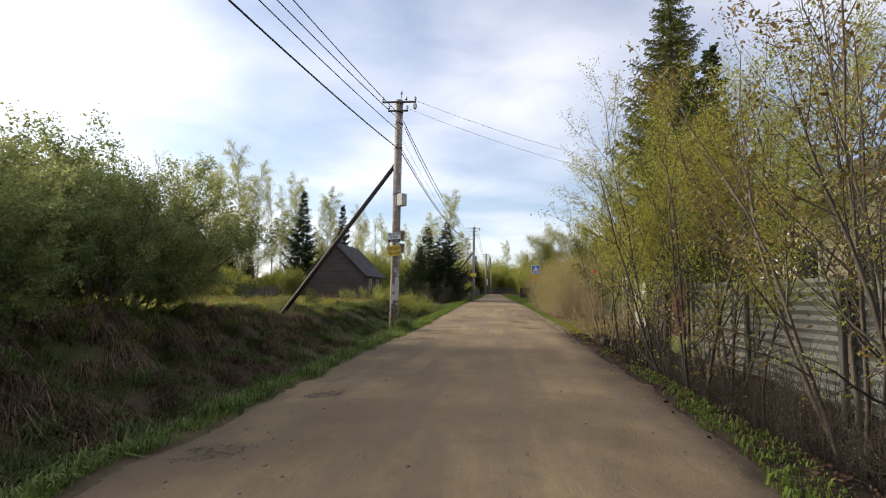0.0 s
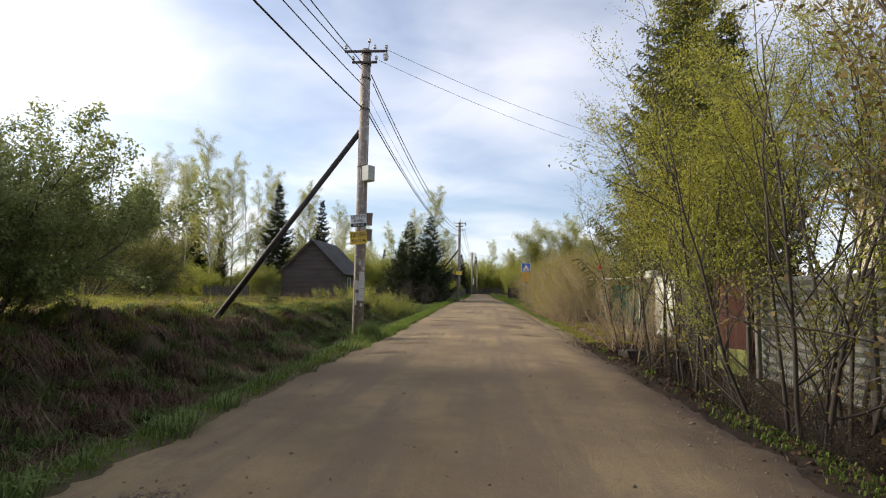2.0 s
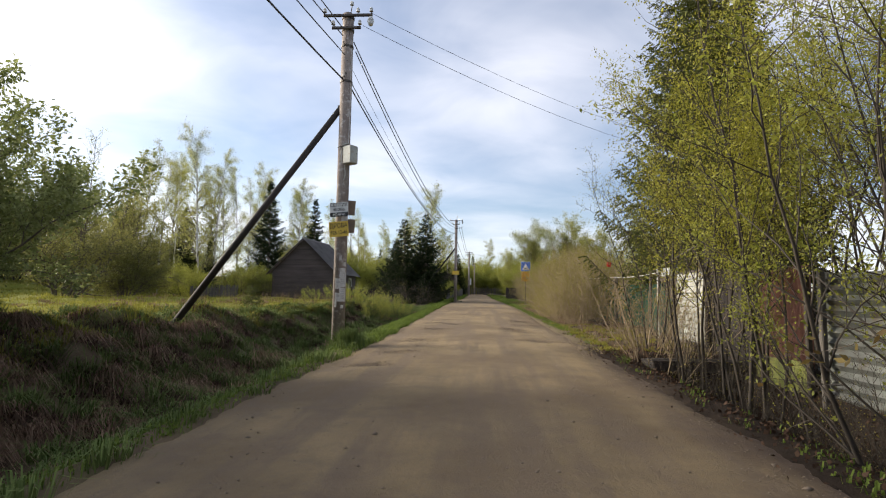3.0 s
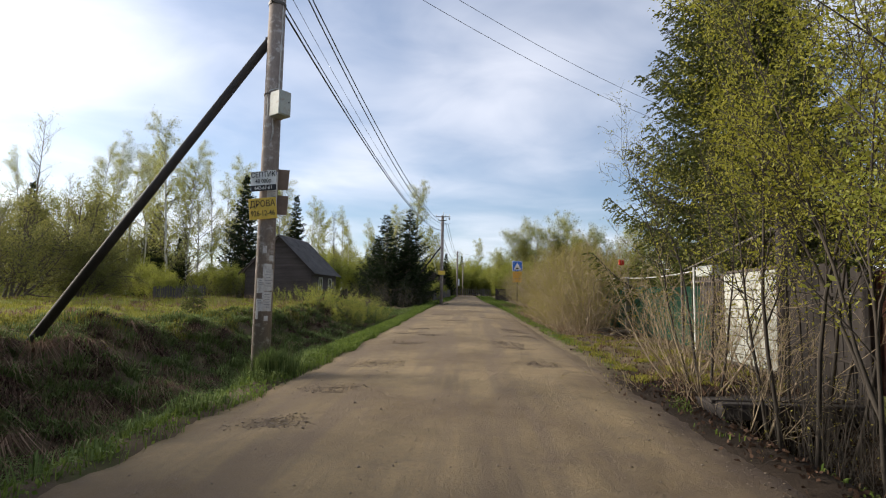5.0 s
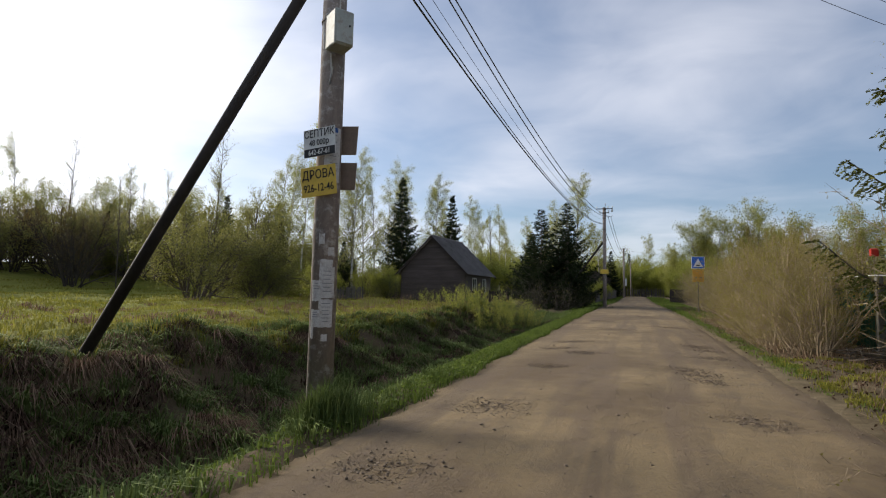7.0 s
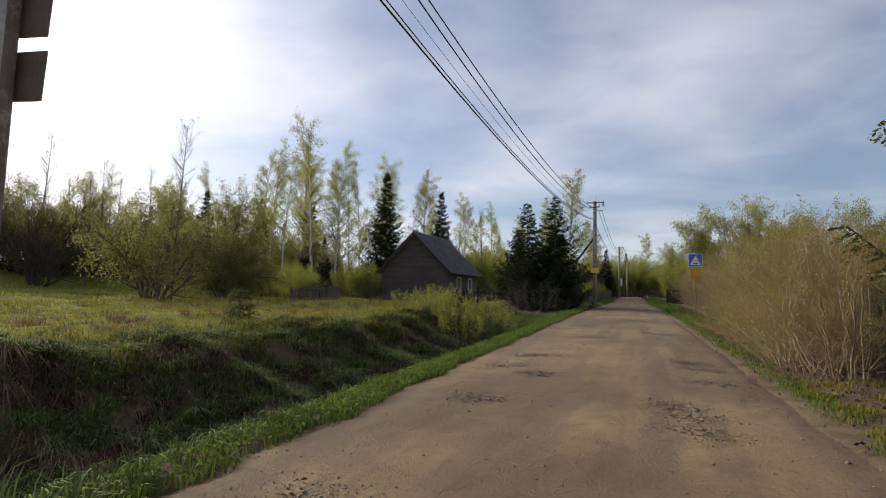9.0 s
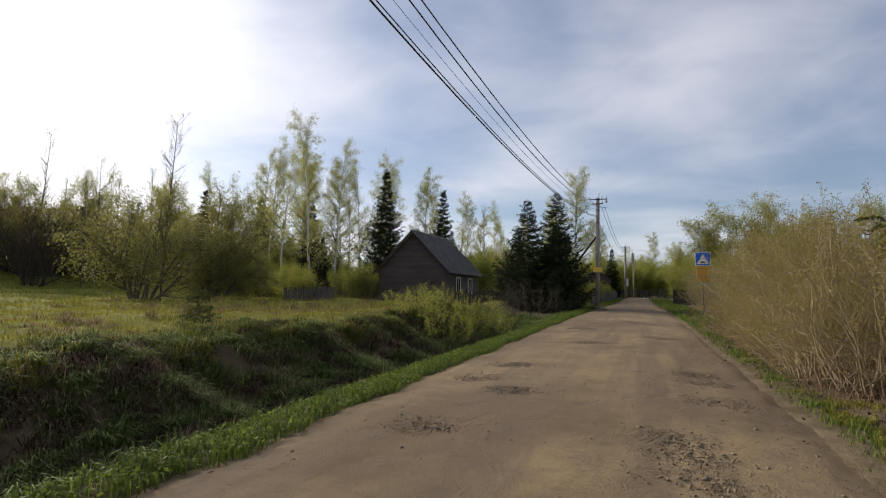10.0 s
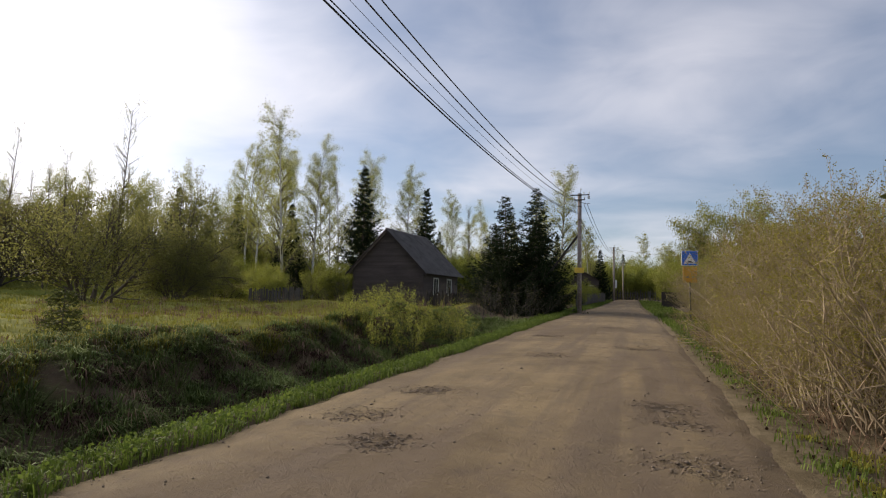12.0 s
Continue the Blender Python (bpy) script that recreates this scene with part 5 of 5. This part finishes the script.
GROUP = [(-48.1, 80, 0, 1.25, 1.3), (-45.0, 83, 50, 1.2, 1.25), (-37.5, 80, 90, 1.05, 1.1), (-35.0, 82, 140, 1.0, 1.08), (-31.5, 82, 10, 1.0, 1.05), (-28.0, 88, 60, 0.95, 0.95), (-40.0, 88, 200, 1.1, 1.15),
         (-24.0, 95, 30, 0.9, 0.9), (-34.0, 90, 20, 1.1, 1.1), (-38.5, 94, 70, 1.15, 1.15), (-44.0, 92, 120, 1.2, 1.2), (-50.0, 90, 210, 1.2, 1.2), (-26.5, 100, 33, 0.95, 1.0), (-22.5, 106, 66, 0.95, 0.95), (-53.0, 84, 99, 1.1, 1.1), (-57.0, 92, 10, 1.2, 1.2), (-18.5, 110, 45, 0.85, 0.85), (-13.5, 112, 45, 0.8, 0.75), (-20.0, 100, 75, 0.8, 0.75), (-16.0, 104, 150, 0.75, 0.7), (-30.0, 98, 300, 1.0, 1.0)]
for i, (x, y, a, s, h) in enumerate(GROUP):
    more((birch_b, birch_a)[i % 3 == 2], x, y, a, s, h)
more(birch_a, -8.7, 97.4, 180, 1.15, 1.05, "broad full birch standing beyond the dark spruces")
more(birch_a, -11.5, 99.0, 20, 0.9, 0.8)
more(birch_a, -5.6, 108.0, 250, 0.8, 0.7)
more(birch_b, 10.5, 17.0, 250, 0.6, 0.6, "slender white-stemmed birch behind the fence")

round_a = tree("round_willow", 91, dome(rng, 36, 5.9, 0.10), [(7, 0.10, -0.005, 13, (25, 65), 0.46, 0.15, 6), (5, 0.16, 0.0, 9, (25, 65), 0.42, 0.15, 4), (4, 0.2, 0.0, 0, (0, 0), 0, 0, 3)], 1.2, 0.13, 0.15, M_BARK, M_OLIVE, "round-crowned willow with short trunk in the meadow", "tree", bole=(1.9, 0.36), twig=M_BARK)
put(round_a, -34.2, 55.5, 0, 0.92, 0, 1.25)
round_b = tree("olive_willow", 92, fan(rng, 12, (6, 48), 6.2, 0.11, 0.5), BUSH, 1.3, 0.13, 0.16, M_BARK, M_OLIVE, "wide many-stemmed willow with olive spring leaves", "tree", twig=M_BARK)
put(round_b, -33.2, 47.0, 0, 1.12, 0, 1.2)
more(round_b, -31.5, 52.5, 120, 0.6, 0.7)
BARE = [(10, 0.006, 0.06, 40, (18, 38), 0.17, 0.25, 7), (6, 0.10, 0.05, 7, (20, 45), 0.45, 0.2, 4), (4, 0.14, 0.03, 0, (0, 0), 0, 0, 3)]
bare = tree("bare_birch", 93, [((0, 0), (0.0, 0, 1), 14.2, 0.085)], BARE, 0.3, 0.10, 0.1, M_BARK, M_BIRCHLEAF, "tall thin nearly leafless birch in the meadow", "tree", twig=M_BARK)
put(bare, -32.8, 48.4)
more(bare, -21.5, 96.0, 90, 0.95)
more(bare, -60.0, 62.0, 140, 1.0)
more(bare, -63.0, 66.0, 200, 1.1)

thicket = tree("bare_thicket", 98, fan(rng, 14, (4, 42), 6.4, 0.09, 0.8), BUSH, 0.30, 0.10, 0.12, M_TWIG, M_RUSSET, "dark brown leafless thicket beyond the meadow", "bush", twig=M_TWIG)
put(thicket, -62.0, 58.0, 0, 1.2)
shrub = tree("green_shrub", 94, fan(rng, 12, (6, 50), 3.0, 0.03, 0.5), BUSH, 2.2, 0.08, 0.16, M_TWIG, M_GREEN, "bushy yellow-green shrub at the wood's edge", "bush", twig=M_TWIG)
put(shrub, -33.6, 66.0, 0, 1.1)
for x, y, a, s in ((-29.5, 70.0, 40, 1.0), (-37.5, 70.0, 80, 1.2), (-42.0, 70.0, 120, 1.3), (-13.0, 88.0, 10, 1.6), (-16.5, 92.0, 70, 1.8), (-11.0, 84.0, 200, 1.3), (-20.5, 86.0, 260, 1.8), (-24.5, 84.0, 300, 1.7), (-47.0, 74.0, 20, 1.7), (-52.0, 80.0, 50, 2.0), (-9.5, 92.0, 170, 1.5), (5.5, 82.0, 30, 1.2), (7.0, 86.0, 90, 1.6), (-4.6, 88.0, 40, 0.8), (-4.4, 76.0, 300, 0.7), (-26.5, 66.0, 30, 1.2), (-24.0, 64.5, 230, 1.0), (-30.0, 62.0, 330, 0.8)):
    more(shrub, x, y, a, s)
low = tree("low_willow", 95, fan(rng, 22, (3, 38), 1.6, 0.010, 0.9), [(5, 0.08, 0.06, 7, (15, 40), 0.42, 0.2, 4), (3, 0.15, 0.05, 0, (0, 0), 0, 0, 3)], 2.2, 0.06, 0.04, M_TWIG, M_GREEN, "low yellow-green willow shoots on the bank", "bush", twig=M_TWIG)
put(low, -5.9, 36.5, 0, 0.85)
for x, y, a, s in ((-6.6, 38.5, 60, 0.9), (-5.2, 39.5, 130, 0.8), (-6.0, 41.5, 220, 0.85), (-7.6, 37.0, 20, 0.65), (-8.6, 42.0, 60, 0.8), (-10.5, 45.0, 100, 0.8), (-13.0, 47.0, 10, 0.7)):
    more(low, x, y, a, s)
more(brush, -6.2, 47.0, 0, 0.85)
for x, y, a, s in ((-5.2, 50.0, 90, 0.9), (-6.8, 52.0, 30, 1.0), (-4.6, 53.5, 200, 0.9), (-9.0, 54.0, 260, 0.9), (-12.0, 57.5, 10, 0.9), (-15.0, 59.5, 80, 1.0), (-18.5, 60.0, 150, 0.9), (-22.0, 60.5, 20, 1.1), (-24.5, 60.0, 270, 1.2), (-27.0, 60.5, 60, 1.2)):
    more(brush, x, y, a, s)

# ---- trees towards the end of the road ----
avenue = tree("roadside_tree", 96, fan(rng, 5, (4, 24), 10.0, 0.11, 0.4), [(8, 0.06, 0.05, 15, (20, 50), 0.40, 0.2, 6), (5, 0.13, 0.05, 9, (25, 60), 0.42, 0.15, 4), (4, 0.2, 0.03, 0, (0, 0), 0, 0, 3)], 3.0, 0.16, 0.25, M_BARK, M_BIRCHLEAF, "full yellow-green tree near the end of the road", "tree", twig=M_BARK)
put(avenue, 9.2, 95.0, 0, 1.05)
rng2 = np.random.RandomState(97)
for x, y, s in ((14.5, 96.0, 1.15), (19.0, 92.0, 0.95), (24.0, 86.0, 0.95), (12.0, 112.0, 0.9), (17.0, 84.0, 0.6), (6.8, 118.0, 0.8), (20.0, 110.0, 1.0)):
    more(avenue, x, y, rng2.uniform(0, 360), s)
for k in range(34):
    x = -52 + k * 3.3 + rng2.uniform(-1.5, 1.5)
    y = 150 + rng2.uniform(-14, 25)
    more((avenue, birch_a, avenue, far_spruce)[k % 4], x, y, rng2.uniform(0, 360), rng2.uniform(0.75, 1.05))
for k in range(30):
    a = radians(-88 + k * 1.75)
    d = rng2.uniform(92, 125)
    more((avenue, birch_b, avenue, bare, avenue)[k % 5], math.sin(a) * d - 5, math.cos(a) * d + 20, rng2.uniform(0, 360), rng2.uniform(1.1, 1.5))
for k in range(30):       # dark bare wood beyond the meadow
    a = radians(-80 + k * 1.0)
    d = rng2.uniform(80, 96)
    more((bare, thicket, thicket, round_b)[k % 4], math.sin(a) * d, math.cos(a) * d + 19, rng2.uniform(0, 360), rng2.uniform(0.9, 1.15) * (0.85 if k % 4 == 0 else 1.25))
for k in range(26):       # undergrowth closing the view at the road's end
    x = -42 + k * 3.4 + rng2.uniform(-1.2, 1.2)
    more(shrub, x, 131 + rng2.uniform(-4, 8), rng2.uniform(0, 360), rng2.uniform(1.7, 2.6))
    more(shrub, x + 1.6, 146 + rng2.uniform(-4, 8), rng2.uniform(0, 360), rng2.uniform(2.0, 2.8))
for k in range(44):       # and along the far side of the meadow
    a = radians(-86 + k * 1.35)
    d = rng2.uniform(78, 96)
    more(((thicket, thicket, round_b, thicket) if k < 25 else (shrub, far_spruce, shrub, hedge_b))[k % 4], math.sin(a) * d - 5, math.cos(a) * d + 18, rng2.uniform(0, 360), rng2.uniform(1.6, 2.6) * (0.45 if k < 25 else 0.38 if k % 4 == 1 else 1.0))
for k in range(22):
    a = radians(20 + k * 4.5)
    d = rng2.uniform(50, 75)
    more((avenue, birch_b)[k % 2], math.sin(a) * d + 6, math.cos(a) * d + 16, rng2.uniform(0, 360), rng2.uniform(0.4, 0.55))
for k in range(14):
    more((avenue, birch_b)[k % 2], -48 + k * 7.0, -48 + rng2.uniform(-6, 6), rng2.uniform(0, 360), rng2.uniform(0.9, 1.2))


# ---- grass, straw, litter and gravel ----
def scatter(rng, n, x0, x1, y0, y1, keep=None, near=None):
    """Points on the ground; near: how strongly they crowd towards the small end of y."""
    x, u = rng.uniform(x0, x1, n), rng.uniform(0, 1, n)
    y = y0 + (y1 - y0) * (u if near is None else u ** near)
    if keep is not None:
        ok = rng.uniform(size=n) < keep(x, y)
        x, y = x[ok], y[ok]
    return np.stack([x, y, height(x, y)], 1)


rng = np.random.RandomState(7)


def verge(x, y):
    e = wave(x * 0, y, 1.1, 21) * 0.07 + wave(x * 0, y, 3.7, 22) * 0.08
    e = e - 0.26 * step(17.5, 13.0, y)
    return np.clip(step(-2.62 + e, -2.80 + e, x) * step(-3.75, -3.3, x), 0, 1) * (0.30 + 0.70 * step(17, 23, y)) * (0.35 + 0.65 * step(-0.4, 0.5, wave(x, y, 0.5, 33)))


blades("verge_grass", scatter(rng, 90000, -3.8, -2.5, 2.5, 60, verge, 1.25), rng, 0.06, 0.20, 0.006, 1.1, M_GRASS, "lush short green grass strip along the road edge")


def clumps(x, y):
    return step(-0.15, 0.65, wave(x, y, 0.75, 34))


P = scatter(rng, 60000, -3.8, -2.5, 2.5, 60, verge, 1.25)
P[:, 2] += rng.uniform(0.02, 0.13, len(P)) * (0.5 + 0.5 * step(14, 20, P[:, 1]))
tagged(link("verge_herbs", leaf_mesh("herbs", P, rng, 0.045, 0.03, np.array([[0.5, 0, 0.3]]), 0.8), M_GRASS), "low leafy green herbs along the road edge", "grass", "", "stuff")
tussocks("bank_tussocks", scatter(rng, 6400, -9.0, -3.7, 2, 48, lambda x, y: np.maximum(0.15 + 0.85 * step(-0.1, 0.5, wave(x, y, 1.0, 44)), 0.45 * step(19, 24, y)), 1.2), 30, rng, 0.075, 0.14, 0.36, 0.008, 0.9, M_BANKGRASS, "dull green grass tussocks on the ditch bank", (0.5, -0.1, 0))
tussocks("straw_tussocks", scatter(rng, 4000, -8.7, -4.3, 2, 46, lambda x, y: (0.05 + 0.95 * step(0.1, 0.6, wave(x, y, 1.2, 35))) * (1 - 0.7 * step(18, 23, y)), 1.2), 44, rng, 0.05, 0.26, 0.62, 0.006, 0.7, M_DEAD, "dead straw tussocks hanging down the ditch bank", (0.75, -0.1, 0), -0.35)
tussocks("verge_tussocks", scatter(rng, 420, -3.9, -2.95, 2.5, 22, lambda x, y: 0.2 + 0.8 * step(0.0, 0.5, wave(x, y, 0.9, 45))), 40, rng, 0.08, 0.10, 0.30, 0.008, 0.7, M_BANKGRASS, "uneven green grass tufts at the ditch edge")
tussocks("brown_tussocks", scatter(rng, 5200, -8.8, -3.8, 2, 46, lambda x, y: step(-0.4, 0.4, wave(x, y, 1.1, 47))), 36, rng, 0.07, 0.14, 0.38, 0.008, 0.9, M_LITTER, "dark withered brown tussocks on the ditch bank", (0.7, -0.1, 0), -0.3)
blades("bank_grass", scatter(rng, 60000, -9.0, -3.5, 2, 50, clumps, 1.2), rng, 0.08, 0.24, 0.008, 1.2, M_BANKGRASS, "dull green grass on the ditch bank", aim=(0.45, 0, 0))
tussocks("crest_tussocks", scatter(rng, 1500, -9.6, -7.2, 8, 46, lambda x, y: step(-0.3, 0.4, wave(x, y, 1.5, 48))), 40, rng, 0.10, 0.12, 0.34, 0.009, 0.8, M_MEADOW, "yellow-green grass tussocks along the bank's crest")
tussocks("dry_meadow_tussocks", scatter(rng, 2600, -26, -8.2, 14, 50, lambda x, y: step(0.25, 0.7, wave(x, y, 2.4, 49))), 30, rng, 0.12, 0.10, 0.30, 0.010, 0.9, M_DEAD, "dry straw-coloured grass patches in the meadow")
blades("meadow_grass", scatter(rng, 150000, -30, -7.6, 10, 62, lambda x, y: 0.35 + 0.65 * step(-0.4, 0.6, wave(x, y, 2.2, 36))), rng, 0.06, 0.19, 0.012, 0.9, M_MEADOW, "yellow-green meadow grass in the sun")
blades("meadow_grass", scatter(rng, 50000, -75, -25, 20, 80, lambda x, y: 0.35 + 0.65 * step(-0.4, 0.6, wave(x, y, 3.2, 36))), rng, 0.14, 0.34, 0.03, 0.9, M_MEADOW, "yellow-green meadow grass further back")
blades("tall_grass", scatter(rng, 4500, -24, -7.5, 30, 56, lambda x, y: step(0.2, 0.8, wave(x, y, 1.6, 37))), rng, 0.3, 0.8, 0.009, 0.6, M_MEADOW, "tall thin yellow-green stalks by the house")
blades("dry_stalks", scatter(rng, 5000, -22, -6.5, 34, 60, lambda x, y: step(0.1, 0.9, wave(x, y, 1.9, 38))), rng, 0.5, 1.1, 0.007, 0.7, M_DEAD, "dry brown stalks at the meadow's edge")


def shoulder(x, y):
    e = wave(x * 0, y, 1.1, 21) * 0.07 + wave(x * 0, y, 3.7, 22) * 0.08
    e = e - 0.25 * step(9.0, 4.0, y)
    return step(2.42 + e, 2.58 + e, x) * step(3.05 + e, 2.85 + e, x) * np.maximum(0.6 * step(0.1, 0.7, wave(x, y, 0.8, 39)), 0.75 * step(12, 9, y))


blades("verge_grass", scatter(rng, 20000, 2.0, 3.4, 2, 24, shoulder, 1.2), rng, 0.03, 0.09, 0.010, 1.4, M_GRASS, "patchy low green growth along the ditch edge")
blades("verge_grass", scatter(rng, 40000, 2.4, 3.9, 24, 60, lambda x, y: step(2.45, 2.7, x) * step(3.3, 2.85, x) * (0.22 + 0.78 * step(-0.1, 0.8, wave(x, y, 1.2, 40))), 1.2), rng, 0.04, 0.13, 0.007, 1.0, M_GRASS, "green grass under the hedge")
blades("straw", scatter(rng, 22000, 2.9, 5.6, 2, 60, lambda x, y: (0.3 + 0.7 * step(12, 17, y)) * (1 - 0.8 * step(18.5, 20, y) * step(27, 25, y)) * 0.3 + 0.7 * step(0, 0.5, wave(x, y, 0.9, 41)) * step(13, 18, y), 1.3), rng, 0.12, 0.40, 0.005, 1.5, M_DEAD, "dead straw and stalks under the bushes")
blades("verge_grass", scatter(rng, 26000, 2.6, 5.1, 18.2, 27.5, lambda x, y: step(-0.1, 0.6, wave(x, y, 0.9, 50)) * step(2.5, 2.9, x)), rng, 0.04, 0.12, 0.008, 1.1, M_MEADOW, "thin yellow-green grass on the shoulder before the fence")
for x0, x1, s_ in ((-4.5, -1.2, 1), (1.0, 4.5, -1)):
    blades("verge_grass", scatter(rng, 14000, x0, x1, 44, 112, lambda x, y: step(0.0, 0.3, (-2.75 + 0.95 * step(42, 80, y) - x) if s_ > 0 else (x - 2.45 + 0.7 * step(42, 80, y)))), rng, 0.08, 0.26, 0.022, 0.8, M_GRASS, "green grass along the far road edge")
tuft = rng.normal(size=(2600, 2)) * np.array([0.17, 0.14]) + np.array([-3.24, 18.28])
tuft = np.column_stack([tuft, height(tuft[:, 0], tuft[:, 1])])
blades("pole_tuft", tuft, rng, 0.22, 0.58, 0.007, 0.6, M_BANKGRASS, "dark grass tuft round the pole's foot")
P = scatter(rng, 40000, 1.9, 5.4, 1.5, 44, lambda x, y: np.maximum(step(2.3, 2.9, x), 0.06 * step(1.9, 2.4, x)) * (1 - 0.85 * step(18.5, 20, y)), 1.2) + np.array([0, 0, 0.015])
tagged(link("leaf_litter", leaf_mesh("litter", P, rng, 0.055, 0.035, np.array([[1.0, 0, 0]]) * 0.4 * np.sign(rng.normal(size=(len(P), 1))), 0.4), M_LITTER), "dry brown fallen leaves along the ditch", "leaves", "", "stuff")


def stones(name, pts, sizes, rng, label):
    """Loose gravel: squashed, turned eight-sided pebbles."""
    o = np.array([(1, 0, 0), (0, 1, 0), (-1, 0, 0), (0, -1, 0), (0, 0, 1), (0, 0, -1)], dtype=np.float64)
    f = np.array([(0, 1, 4), (1, 2, 4), (2, 3, 4), (3, 0, 4), (1, 0, 5), (2, 1, 5), (3, 2, 5), (0, 3, 5)])
    n = len(pts)
    a = rng.uniform(0, 6.28, n)
    v = o[None] * rng.uniform(0.6, 1.3, size=(n, 6, 1)) * np.stack([sizes, sizes * 0.8, sizes * 0.55], 1)[:, None]
    c, s = np.cos(a)[:, None], np.sin(a)[:, None]
    v = np.stack([v[..., 0] * c - v[..., 1] * s, v[..., 0] * s + v[..., 1] * c, v[..., 2]], -1) + np.asarray(pts)[:, None]
    me = mesh_of(name, v.reshape(-1, 3), (f[None] + np.arange(n)[:, None, None] * 6).reshape(-1, 3))
    return tagged(link(name, me, M_STONE), label, "gravel", "", "stuff")


pts = []
for px, py, r in PATCHES:
    q = rng.normal(size=(800, 2)) * np.array([r * 0.42, r * 0.36])
    pts.append(np.stack([px + q[:, 0], py + q[:, 1]], 1))
pts.append(np.stack([rng.uniform(-2.6, 2.3, 6000), 1 + 44 * rng.uniform(0, 1, 6000) ** 1.2], 1))
side = rng.uniform(0, 44, 2200)
pts.append(np.stack([np.where(rng.uniform(size=2200) < 0.35, -2.6, 2.15) + rng.normal(size=2200) * 0.22, side], 1))
pts = np.concatenate(pts)
pts = pts[(pts[:, 0] > -2.75) & (pts[:, 0] < 2.6)]
stones("loose_gravel", np.stack([pts[:, 0], pts[:, 1], road_z(pts[:, 0], pts[:, 1]) + 0.004], 1), np.clip(rng.lognormal(-4.95, 0.5, len(pts)), 0.004, 0.035), rng, "loose grey-brown gravel stones in worn road patches")
